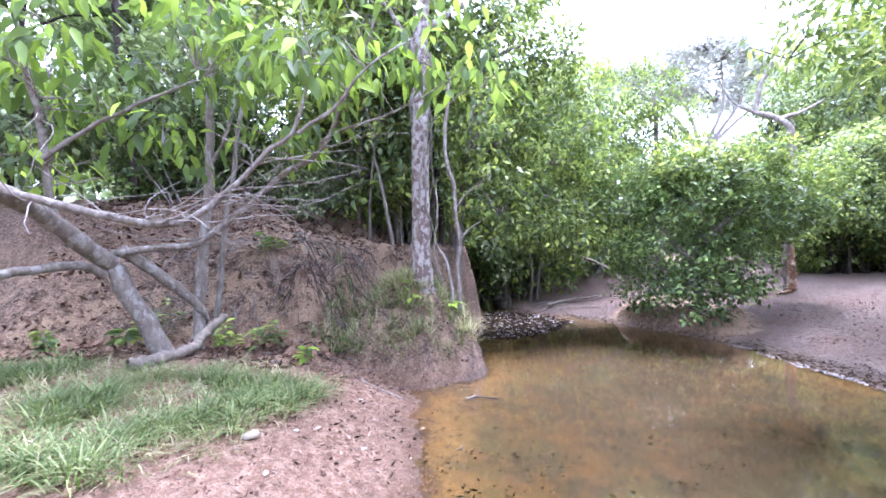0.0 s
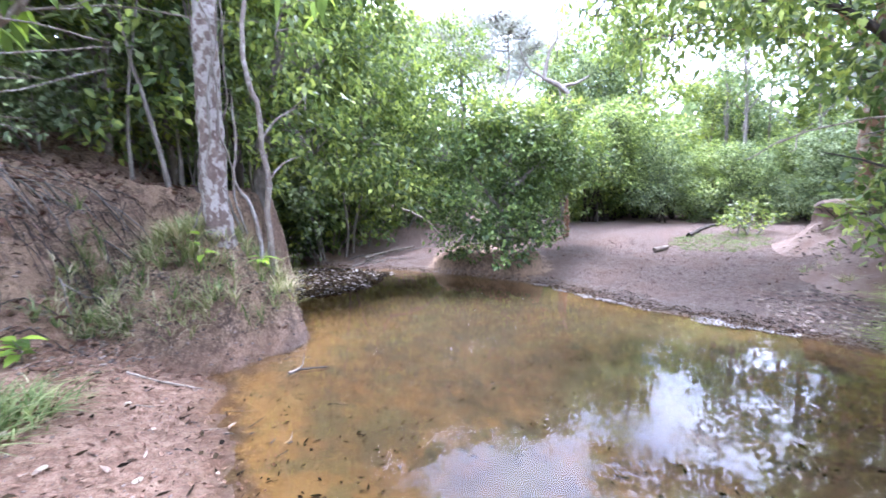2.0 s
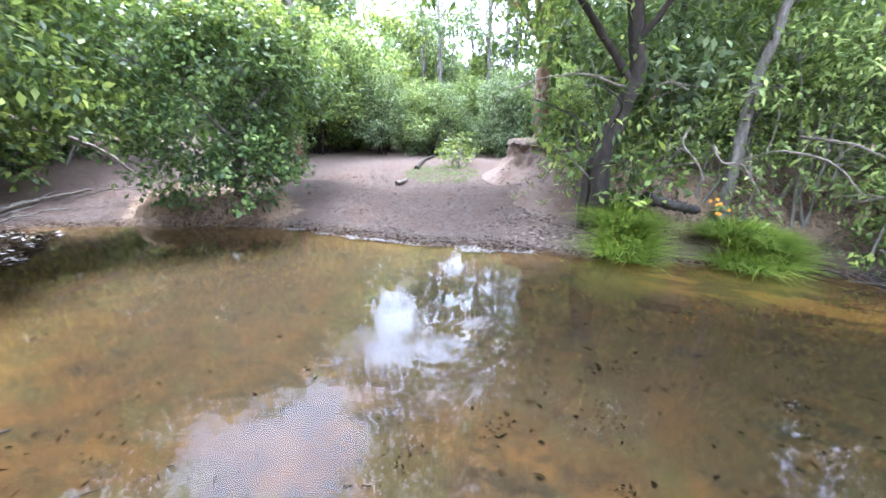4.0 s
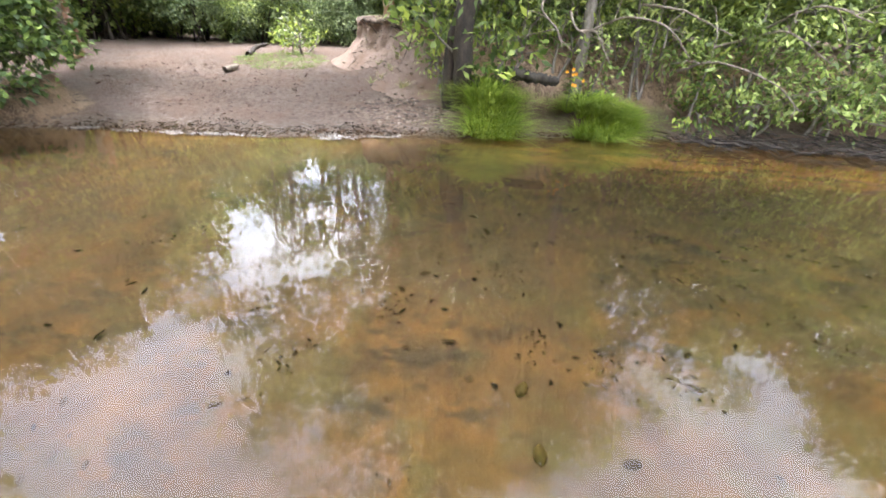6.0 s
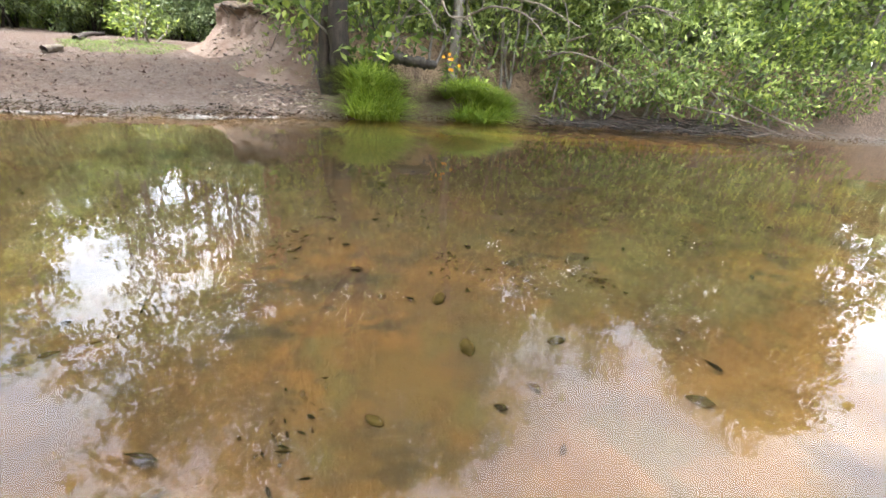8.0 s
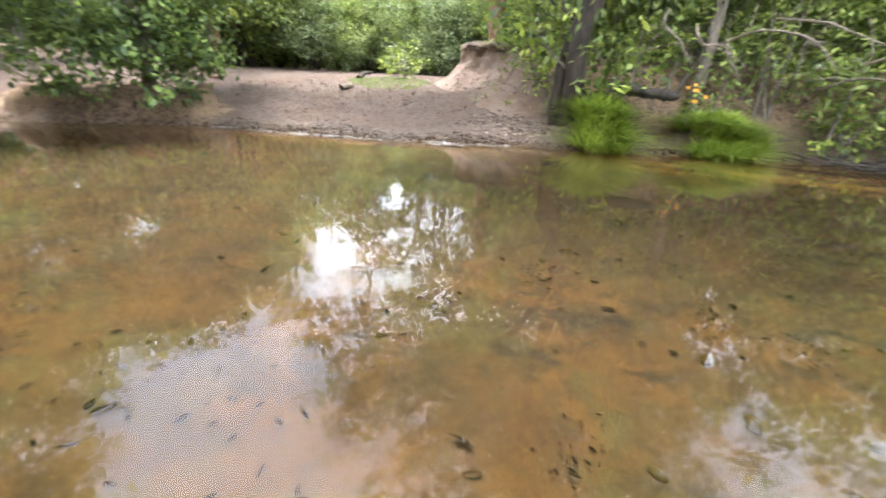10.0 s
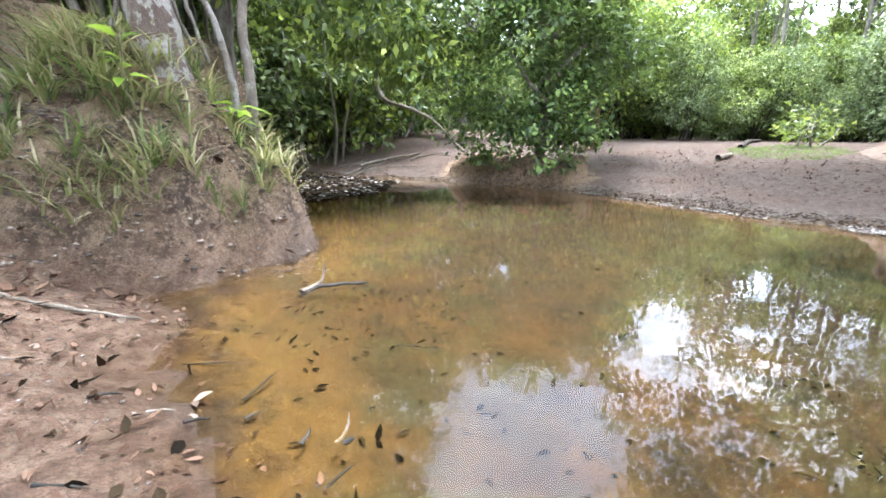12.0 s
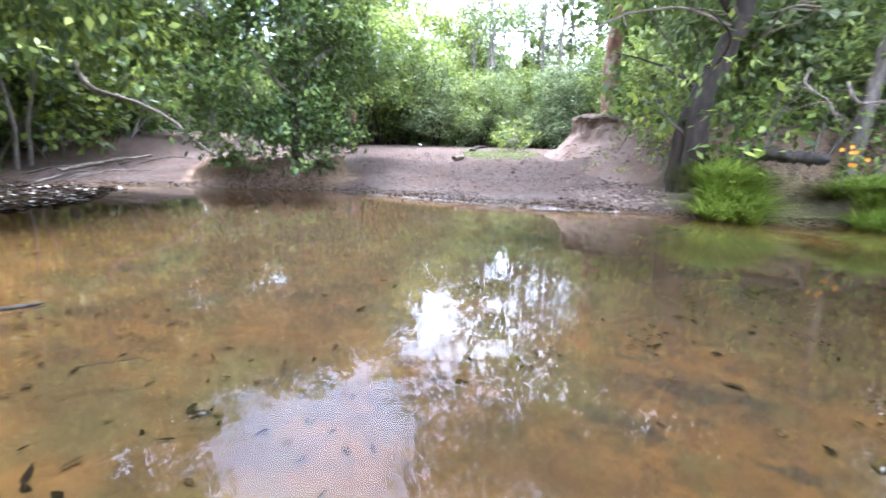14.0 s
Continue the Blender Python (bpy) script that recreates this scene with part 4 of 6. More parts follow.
shrub("shrub", "bushy undergrowth at the edge of the sand", 12.6, 7.6, [((12.4, 7.7, 1.2), (0.9, 0.6, 0.5)), ((13.6, 8.0, 1.4), (0.9, 0.7, 0.6))], LEAF_MID, 50, 26)

for i, (sx0, sy0, rx_) in enumerate([(7.6, -0.9, 0.45), (7.55, -1.9, 0.5), (7.4, -2.9, 0.5), (7.5, -4.2, 0.6), (7.7, -5.6, 0.7), (7.75, 0.75, 0.35), (8.1, 3.25, 0.4), (8.7, 3.45, 0.4), (8.1, 1.9, 0.5), (8.2, 1.2, 0.5), (8.4, 0.2, 0.55), (8.3, -1.0, 0.55), (8.2, 2.6, 0.45)]):
    shrub("low_shrub", "low tangled green shrub at the edge of the water" if sy0 < 3 else "low green shrub on the bare earth bank", sx0, sy0,
          [((sx0 - 0.1, sy0, gz(sx0, sy0) + 0.45), (rx_, rx_ * 1.2, 0.45)), ((sx0 + 0.1, sy0 - 0.3, gz(sx0, sy0) + 0.95), (rx_, rx_ * 1.1, 0.45))], LEAF_GREY if i % 3 else LEAF_MID, 600 + i, 48, 0.10, 0.035, 3)
tree("feathery_tree", "rounded bright green tree behind the islet", (9.0, 17.5, gz(9.0, 17.5)), [([(9.0, 17.5, gz(9, 17.5) - 0.3), (9.0, 17.4, 4.0), (8.8, 17.2, 8.0)], 0.16, 0.08)],
     [([(9.0, 17.4, 3.0), (10, 17.2, 4.4)], 0.06, 0.02)],
     [((8.5, 17.2, 8.3), (1.3, 1.3, 1.3)), ((9.5, 17.4, 7.0), (1.4, 1.4, 1.2)), ((7.6, 17.2, 6.8), (1.4, 1.4, 1.2)), ((8.5, 17.2, 5.2), (2.0, 1.5, 1.2)), ((8.8, 17.2, 3.6), (2.0, 1.5, 1.0)), ((10.6, 17.8, 4.0), (1.3, 1.3, 1.0))],
     BARK_GREY, LEAF_MID, density=16, per=14, spread=0.22, length=0.15, width=0.06, seed=63, twigs=0.2)


# ---- woods ----
def wood_tree(seed, height, spread_r, leaf, bark, base_clear=0.25, density=6.5, name="woodland_tree", label="tall slender woodland tree with an uneven green crown"):
    rg = np.random.default_rng(seed)
    h = height
    top = (rg.normal(0, 0.4), rg.normal(0, 0.4), h)
    mid = (rg.normal(0, 0.25), rg.normal(0, 0.25), h * 0.5)
    trunk = [([(0, 0, -0.4), (0.02, 0, 0.6), mid, top], 0.10, 0.03)]
    blobs, limbs = [], []
    for i in range(8):
        a, u = rg.uniform(0, 6.28), base_clear + (1 - base_clear) * (i + rg.random()) / 8
        r = spread_r * rg.uniform(0.25, 0.75)
        c = (r * math.cos(a), r * math.sin(a), h * u)
        s = spread_r * rg.uniform(0.42, 0.72)
        blobs.append((c, (s, s, s * rg.uniform(0.6, 0.9))))
        limbs.append(([(mid[0] * u, mid[1] * u, h * max(0.15, u - 0.12)), (c[0] * 0.5, c[1] * 0.5, h * (u - 0.04)), c], 0.05, 0.015))
    return tree(name, label, (0, 0, 0), trunk, limbs, blobs, bark, leaf, density=density, per=13, spread=0.3, length=0.22, width=0.085, seed=seed, twigs=0.12, group="trees of the surrounding woods", seg=7, flare=0.2)


def wood_shrub(seed, leaf):
    rg = np.random.default_rng(seed)
    blobs = [((rg.normal(0, 0.6), rg.normal(0, 0.6), 0.7 + 0.5 * i), (0.9, 0.9, 0.6)) for i in range(4)]
    stems = [([(rg.normal(0, 0.1), rg.normal(0, 0.1), -0.3), (b[0][0] * 0.5, b[0][1] * 0.5, b[0][2] * 0.5), b[0]], 0.03, 0.01) for b in blobs]
    return tree("undergrowth_shrub", "leafy green undergrowth shrub below the woodland trees", (0, 0, 0), stems, [], blobs, BARK_GREY, leaf, density=16, per=11, spread=0.2, length=0.17, width=0.075,
                seed=seed, twigs=0.2, category="shrub", group="undergrowth of the woods", seg=5)


PROTO_TREES = [wood_tree(101, 9.5, 2.7, LEAF_FAR, BARK_GREY, 0.12), wood_tree(102, 12.0, 3.0, LEAF_FAR, BARK_DARK, 0.14), wood_tree(103, 8.0, 2.2, LEAF_MID, BARK_PALE, 0.2), wood_tree(104, 10.5, 2.6, LEAF_YELLOW, BARK_GREY, 0.25)]
PROTO_SHRUBS = [wood_shrub(111, LEAF_MID), wood_shrub(112, LEAF_FAR), wood_shrub(113, LEAF_BLUE)]


def hedge_tree(seed, leaf):
    rg = np.random.default_rng(seed)
    blobs = [((rg.normal(0, 1.0), rg.normal(0, 1.0), 0.9 + 0.62 * i), (1.35, 1.35, 0.85)) for i in range(6)]
    stems = [([(rg.normal(0, 0.2), rg.normal(0, 0.2), -0.3), (b[0][0] * 0.4, b[0][1] * 0.4, b[0][2] * 0.5), b[0]], 0.06, 0.02) for b in blobs[2:5]]
    return tree("low_tree", "low bushy green tree at the back of the sand", (0, 0, 0), stems, [], blobs, BARK_DARK, leaf, density=15, per=14, spread=0.2, length=0.13, width=0.055,
                seed=seed, twigs=0.1, group="low trees behind the sand", seg=6)


PROTO_HEDGE = [hedge_tree(121, LEAF_MID), hedge_tree(122, LEAF_FAR), hedge_tree(123, LEAF_GREY)]


def open_ground(x, y):
    """True where the clip's pond, sand and paths lie open."""
    p = np.array([x]), np.array([y])
    if inside_distance(*p, CREEK)[0] > -0.5 and y < 12:
        return True
    if y > 12.5 and 0.40 < x / y < 0.78 and y < 33:
        return True
    if x > 2.5 and x < 24 and y > 3 and y < 0.75 * x + 8 and y > 0.33 * x + 2.2:
        return True
    return False


def plant(protos, spots, rg, used):
    for k, (x, y, s) in enumerate(spots):
        pr = protos[k % len(protos)]
        m = Matrix.Translation((x, y, gz(x, y))) @ Matrix.Rotation(rg.uniform(0, 6.28), 4, "Z") @ Matrix.Scale(s, 4)
        if id(pr) in used:
            c = copy_thing(pr, m)
            c.scale = (s, s, s)
        else:
            used.add(id(pr))
            pr.matrix_basis = m


wrg = np.random.default_rng(77)
spots = []
# woods behind the left bank
for i in range(22):
    x, y = wrg.uniform(-11, 0.2), wrg.uniform(8.9, 20)
    if y > 8.4 + 0.0 * x and not open_ground(x, y) and abs(x + 0.3) + abs(y - 7) > 1.5:
        spots.append((x, y, wrg.uniform(0.7, 1.05)))
# across the creek mouth and behind the sand
for i in range(26):
    x = wrg.uniform(1.5, 14)
    y = wrg.uniform(15.5, 24)
    if not open_ground(x, y):
        spots.append((x, y, wrg.uniform(0.7, 1.0) * (0.6 if x > 0.26 * y else 1.0)))
for i in range(46):
    a = wrg.uniform(-0.35, 1.35)
    r = wrg.uniform(21, 36)
    x, y = r * math.cos(a), 2 + r * math.sin(a)
    if not open_ground(x, y):
        spots.append((x, y, wrg.uniform(0.55, 0.68) if 0.16 < a < 0.45 else wrg.uniform(0.74, 0.86) if a < 0.64 and a > 0.4 else wrg.uniform(0.75, 1.15)))
# right bank
for i in range(22):
    x, y = wrg.uniform(10.5, 20), wrg.uniform(-14, 3.4)
    spots.append((x, y, wrg.uniform(0.65, 1.0)))
# behind the walker
for i in range(18):
    a = wrg.uniform(2.75, 4.9)
    r = wrg.uniform(9, 18)
    spots.append((r * math.cos(a), r * math.sin(a), wrg.uniform(0.8, 1.1)))
# tall sparse trees behind the sand
for i in range(30):
    a = radians(wrg.uniform(4, 40))
    r = wrg.uniform(21, 29)
    if 7 < math.degrees(a) < 37:
        continue
    spots.append((r * math.cos(a), 2 + r * math.sin(a), wrg.uniform(1.1, 1.5)))
for i in range(12):
    x, y = wrg.uniform(-1.6, 3.4), wrg.uniform(15.5, 20)
    if x < 0.3 * y - 2.0:
        spots.append((x, y, wrg.uniform(0.8, 1.1)))
spots += [(17, 20, 1.0), (20, 22, 1.1), (19, 19.2, 0.95), (22, 24, 1.1), (18, 23.5, 1.0), (24, 22, 1.1)]
_used = set()
plant(PROTO_TREES, spots, wrg, _used)
bushes = []
for i in range(34):
    x, y = wrg.uniform(-9, 0.3), wrg.uniform(8.4, 15)
    if not open_ground(x, y) and not (x > -1.6 and y < 13.5):
        bushes.append((x, y, wrg.uniform(0.5, 1.0)))
for i in range(22):
    x, y = wrg.uniform(1.8, 9), wrg.uniform(14.2, 19)
    if not open_ground(x, y):
        bushes.append((x, y, wrg.uniform(0.7, 1.1)))
for i in range(110):
    a, r = wrg.uniform(-0.2, 1.45), wrg.uniform(20, 31)
    x, y = r * math.cos(a), 2 + r * math.sin(a)
    if not open_ground(x, y):
        bushes.append((x, y, wrg.uniform(0.7, 1.3)))
for i in range(26):
    bushes.append((wrg.uniform(9.5, 14), wrg.uniform(-10, 3), wrg.uniform(0.8, 1.3)))
for i in range(26):
    x, y = wrg.uniform(-2.5, 4.2), wrg.uniform(13.6, 18)
    if gz(x, y) > 0.05:
        bushes.append((x, y, wrg.uniform(0.8, 1.2)))
lace = [wood_tree(131, 11.0, 1.7, LEAF_FAR, BARK_GREY, 0.45, 1.6, "slender_tree", "thin tall tree with a sparse lacy crown"), wood_tree(132, 12.5, 1.9, LEAF_YELLOW, BARK_PALE, 0.5, 1.3, "slender_tree", "thin tall pale tree with a sparse crown")]
lspots = []
for i in range(15):
    a, r = radians(8 + 1.5 * i + wrg.uniform(-0.6, 0.6)), wrg.uniform(22, 30)
    lspots.append((r * math.cos(a), 2 + r * math.sin(a), wrg.uniform(0.75, 1.15)))
plant(lace, lspots, wrg, _used)
hedge = []
for i in range(52):
    a, r = radians(wrg.uniform(3, 44)), wrg.uniform(18.5, 24)
    hedge.append((r * math.cos(a), 2 + r * math.sin(a), wrg.uniform(0.7, 1.0) * (0.78 if 0.16 < a < 0.64 else 1.1)))
plant(PROTO_HEDGE, hedge, wrg, _used)
plant(PROTO_SHRUBS, bushes, wrg, _used)

# umbrella-shaped tree far behind
ub = [((20.5 + dx, 34 + dy, 16.6 + dz), (3.5, 3.2, 1.5)) for dx, dy, dz in ((-9.4, 0, -1.8), (-6.2, 0, -0.6), (-3, 1, 0.6), (0.8, -1, 1.3), (4.2, 0, 0.8), (-0.5, 2.5, -0.8), (6.8, 1, -0.9), (3, 2, -1.6))]
tree("umbrella_tree", "wide flat-topped tree with a sparse grey-brown crown, paled by painted haze", (22, 35, gz(22, 35)),
     [([(22, 35, gz(22, 35) - 0.3), (22, 35, 6), (21.5, 34.7, 10)], 0.5, 0.35)],
     [([(21.6, 34.8, 9.5), (19, 34.2, 12.5), (15.2, 34, 15)], 0.25, 0.06), ([(21.6, 34.8, 9.5), (20.5, 34.6, 13), (18.6, 35, 16.2)], 0.2, 0.05), ([(21.6, 34.8, 9.5), (22.5, 33.5, 13), (22.2, 33, 16.4)], 0.2, 0.05),
      ([(21.6, 34.8, 9.5), (24, 34, 13), (25.5, 34, 15.8)], 0.22, 0.05), ([(21.6, 34.8, 9.5), (25, 34.8, 12.5), (27.8, 35, 14.5)], 0.2, 0.05)],
     ub, BARK_PALE, LEAF_HAZED, density=3.4, per=17, spread=0.6, length=0.30, width=0.11, seed=61, twigs=0.9, twig_r=0.05)

# far woods closing the horizon
frg = np.random.default_rng(88)
n_far = 60000
fa = frg.uniform(0, 2 * np.pi, n_far)
fr = frg.uniform(36, 62, n_far)
hh = 9 + 5 * np.array([noise.noise(Vector((math.cos(a) * 6, math.sin(a) * 6, 0.3))) for a in fa])
fx, fy = fr * np.cos(fa), fr * np.sin(fa)
fz = hh * frg.random(n_far) ** 0.9 + 0.2
fv, ff = leaf_quads(np.stack([fx, fy, fz], -1), frg.normal(0, 1, (n_far, 3)) + np.array([0, 0, -0.3]), frg.normal(0, 1, (n_far, 3)) + np.array([0, 0, 0.8]), frg.uniform(0.9, 2.0, n_far), frg.uniform(0.5, 1.1, n_far))
far_woods = mesh_ob("far_woods", fv, ff, LEAF_FAR, smooth=False)
tagged(far_woods, "distant green woods all around the creek", "woods", kind="stuff")


# ---- grass ----
def grass(name, label, xs, ys, height, mat, seed, width=0.008, lean=0.5, category="grass", turn=None, zs=None):
    rg = np.random.default_rng(seed)
    n = len(xs)
    zs = gzs(xs, ys) - 0.01 if zs is None else zs
    a = rg.uniform(0, 2 * np.pi, n) if turn is None else turn + rg.normal(0, 0.35, n)
    h = height * rg.uniform(0.45, 1.2, n)
    ln = lean * rg.uniform(0.3, 1.5, n)
    out = np.stack([np.cos(a), np.sin(a), np.zeros(n)], -1)
    side = np.stack([-np.sin(a), np.cos(a), np.zeros(n)], -1)
    base = np.stack([xs, ys, zs], -1)
    rows = []
    for s, w in ((0, 1.0), (0.4, 0.85), (0.75, 0.5), (1.0, 0.05)):
        c = base + out * (h * ln * s**1.8)[:, None] + np.array([0, 0, 1.0]) * (h * s * (1 - 0.32 * ln * s))[:, None]
        rows += [c - side * width * w * 0.5, c + side * width * w * 0.5]
    v = np.stack(rows, 1)
    one = np.array([[0, 1, 3, 2], [2, 3, 5, 4], [4, 5, 7, 6]])
    f = (np.arange(n)[:, None, None] * 8 + one[None]).reshape(-1, 4)
    ob = mesh_ob(name, v.reshape(-1, 3), f, mat, smooth=False)
    return tagged(ob, label, category, kind="stuff")


TURN = []


def tufts(rg, cx, cy, n, r):
    """n blades round each of the given tuft centres."""
    k = len(cx)
    a, d = rg.uniform(0, 6.283, (k, n)), r * np.sqrt(rg.random((k, n)))
    TURN.clear()
    TURN.append(a.ravel())
    return (cx[:, None] + d * np.cos(a)).ravel(), (cy[:, None] + d * np.sin(a)).ravel()


grg = np.random.default_rng(5)


def in_poly(rg, poly, n):
    p = np.array(poly)
    lo, hi = p.min(0), p.max(0)
    x, y = rg.uniform(lo[0], hi[0], n * 3), rg.uniform(lo[1], hi[1], n * 3)
    k = inside_distance(x, y, poly) + 0.35 * fbm(x, y, 2.0, 3, 91) > 0
    return x[k][:n], y[k][:n]


GRASS_PATCH = [(-1.35, 4.9), (-1.75, 4.0), (-1.75, 3.2), (-2.2, 2.6), (-3.2, 2.3), (-5.5, 2.4), (-6.5, 4.0), (-5.2, 4.9), (-3.9, 5.0), (-3.0, 5.0), (-2.2, 5.15)]
tx, ty = in_poly(grg, GRASS_PATCH, 1300)
keep = fbm(tx, ty, 1.6, 3, 14) > -0.02
bx, by = tufts(grg, tx[keep], ty[keep], 15, 0.12)
grass("grass", "patch of long green grass with dry blades on the sandy bank", bx, by, 0.22, GRASS, 6, 0.014, 1.5, turn=TURN[0])
tx, ty = in_poly(grg, GRASS_PATCH, 620)
bx, by = tufts(grg, tx, ty, 9, 0.18)
grass("dry_grass", "dry straw-coloured blades among the green grass", bx, by, 0.15, GRASS_DRY, 7, 0.011, 1.5, turn=TURN[0])
# mound
mx_, my_ = grg.uniform(-1.9, 0.45, 1400), grg.uniform(6.0, 7.6, 1400)
mk = (gzs(mx_, my_) > 0.42) & (fbm(mx_, my_, 2.4, 3, 17) > -0.12)
bx, by = tufts(grg, mx_[mk][:170], my_[mk][:170], 18, 0.045)
grass("grass", "tufts of green and straw-coloured grass over the earth mound", bx, by, 0.27, GRASS_DRY, 8, 0.015, 1.35, turn=TURN[0])
bx, by = tufts(grg, mx_[mk][330:425], my_[mk][330:425], 22, 0.03)
grass("grass", "fresh green grass tufts on the earth mound", bx, by, 0.27, GRASS, 9, 0.012, 1.1, turn=TURN[0])
# right bank
tx, ty = in_poly(grg, [(6.55, 2.75), (6.6, 2.2), (6.7, 2.0), (7.7, 2.0), (7.7, 2.8)], 150)
bx, by = tufts(grg, tx, ty, 34, 0.045)
grass("grass", "thick bright green grass hanging to the water", bx, by, 0.38, GRASS_BANK, 10, 0.018, 1.5, turn=TURN[0])
tx, ty = in_poly(grg, [(6.72, 1.1), (6.85, 0.5), (7.0, 0.1), (7.85, 0.0), (7.85, 0.6), (7.85, 1.1)], 170)
bx, by = tufts(grg, tx, ty, 34, 0.045)
grass("grass", "thick bright green grass hanging to the water", bx, by, 0.38, GRASS_BANK, 11, 0.018, 1.5, turn=TURN[0])
tx, ty = in_poly(grg, [(9.4, 7.2), (9.9, 6.3), (11.2, 6.4), (13.5, 8.0), (12.0, 8.9), (10.4, 8.6)], 420)
bx, by = tufts(grg, tx, ty, 14, 0.10)
grass("grass", "short thin green grass on the sand", bx, by, 0.07, GRASS, 12, 0.008, 0.8, turn=TURN[0])
tx, ty = in_poly(grg, [(8.2, 3.6), (9.6, 4.6), (10.0, 4.9), (9.4, 3.9), (8.4, 3.2)], 60)
bx, by = tufts(grg, tx, ty, 14, 0.10)
grass("grass", "short thin grass on the clay bluff", bx, by, 0.14, GRASS_DRY, 13, 0.008, 0.8, turn=TURN[0])


# ---- litter ----
def litter(name, label, xs, ys, length, width, mat, seed, zs=None, lift=0.012, tilt=0.35, category="leaf litter", kind="stuff"):
    rg = np.random.default_rng(seed)
    n = len(xs)
    z = (gzs(xs, ys) if zs is None else np.broadcast_to(zs, n)) + lift * rg.uniform(0.4, 1.6, n)
    a = rg.uniform(0, 6.283, n)
    d = np.stack([np.cos(a), np.sin(a), rg.normal(0, tilt * 0.5, n)], -1)
    up = np.array([0, 0, 1.0]) + rg.normal(0, tilt, (n, 3))
    v, f = leaf_blades(np.stack([xs, ys, z], -1), d, up, length * rg.uniform(0.5, 1.3, n), width * rg.uniform(0.6, 1.3, n), droop=rg.normal(0, 0.35 * min(1.0, tilt * 2.5), n))
    return tagged(mesh_ob(name, v, f, mat, smooth=False), label, category, kind=kind)


def scatter(rg, poly, n):
    return in_poly(rg, poly, n)


SAND_NEAR = [(0.4, 0.8), (-0.1, 3.0), (-0.15, 4.1), (-0.3, 5.2), (-0.6, 5.9), (-1.5, 6.3), (-2.2, 5.6), (-1.5, 4.8), (-1.9, 3.5), (-3.5, 2.4), (-3.0, 0.5)]
x, y = scatter(grg, SAND_NEAR, 2300)
litter("dead_leaves", "dry brown leaf fragments scattered over the sand", x, y, 0.042, 0.018, DEAD_LEAF, 21, tilt=0.5)
x, y = scatter(grg, SAND_NEAR, 60)
on_land = gzs(x, y) > 0.03
x, y = x[on_land], y[on_land]
litter("dead_leaves", "bleached pale dead leaves on the sand", x, y, 0.07, 0.032, PALE_LEAF, 22, tilt=0.7)
shore_near = [(-1.3, 5.3), (-1.5, 4.2), (-1.2, 3.2), (-0.5, 2.9), (-0.2, 3.6), (-0.15, 4.6), (-0.5, 5.4)]
x, y = scatter(np.random.default_rng(171), shore_near, 24)
litter("dead_leaves", "curled pale grey-brown leaves lying on the damp sand", x, y, 0.065, 0.030, DRY_LEAF, 171, tilt=0.5)
x, y = scatter(np.random.default_rng(172), shore_near, 70)
litter("dead_leaves", "dark brown curled leaves and bits on the damp sand", x, y, 0.07, 0.03, WET_LEAF, 172, tilt=0.6)
x, y = scatter(np.random.default_rng(173), [(-0.2, 5.3), (-0.1, 3.4), (0.5, 3.0), (1.2, 3.6), (1.0, 5.2), (0.4, 5.8)], 150)
litter("sunken_leaves", "dark leaf bits settled in the shallow water", x, y, 0.05, 0.02, WET_LEAF, 173, tilt=0.4)
x, y = scatter(grg, [(-1.9, 5.4), (-1.2, 5.0), (-0.5, 5.7), (-1.0, 6.2), (-1.5, 6.6), (-2.8, 6.1)], 420)
litter("dead_leaves", "reddish leaf litter at the foot of the bank", x, y, 0.08, 0.035, DEAD_LEAF, 23)
x, y = scatter(grg, [(-6, 5.0), (-2.0, 5.0), (-1.6, 6.2), (-0.6, 8.2), (-1, 11), (-8, 11)], 6500)
litter("dead_leaves", "brown leaf litter and rootlets on the earth bank", x, y, 0.11, 0.045, DEAD_LEAF, 24, tilt=0.6)
x, y = scatter(grg, [(-1.5, 6.1), (0.3, 6.1), (0.4, 7.2), (-1.3, 7.4)], 130)
litter("dead_leaves", "orange-brown dead leaves caught on the mound", x, y, 0.08, 0.04, DEAD_LEAF, 25, tilt=0.6)
x, y = scatter(grg, [(6.2, 7.6), (6.5, 5.5), (7.2, 4.0), (9.5, 5.2), (11, 8), (9, 10.5), (7, 9)], 800)
litter("dead_leaves", "dry leaf crumbs over the far sand", x, y, 0.06, 0.03, DEAD_LEAF, 26)
# damp strip of leaves along the far shore
shore = [(5.45, 8.2), (5.6, 6.5), (5.7, 5.5), (6.0, 4.5), (6.3, 3.6), (6.6, 3.6), (6.4, 4.6), (6.15, 5.6), (6.1, 6.6), (6.0, 8.2)]
x, y = scatter(grg, shore, 900)
litter("dead_leaves", "dark wet leaves in a strip along the waterline", x, y, 0.05, 0.022, WET_LEAF, 27, zs=None)
# pale specks at the waterline stand in for sky glints on wet mud
x, y = scatter(grg, [(5.5, 8.2), (5.55, 6.5), (5.65, 5.5), (5.95, 4.5), (6.3, 3.5), (6.45, 3.6), (6.15, 4.6), (5.9, 5.5), (5.8, 6.6), (5.75, 8.2)], 1800)
litter("floating_leaves", "pale leaf-shaped specks painting sky glints along the far waterline", x, y, 0.05, 0.02, FLOAT_LEAF, 28, zs=0.004, lift=0.003, tilt=0.12)
x, y = scatter(grg, [(0.8, 9.2), (1.5, 9.0), (2.4, 9.6), (3.4, 11.3), (2.6, 12.6), (1.4, 13.0), (1.1, 11.6)], 1500)
litter("floating_leaves", "raft of dark and pale leaves afloat at the creek mouth", x[:420], y[:420], 0.10, 0.05, FLOAT_LEAF, 29, zs=0.005, lift=0.004, tilt=0.15)
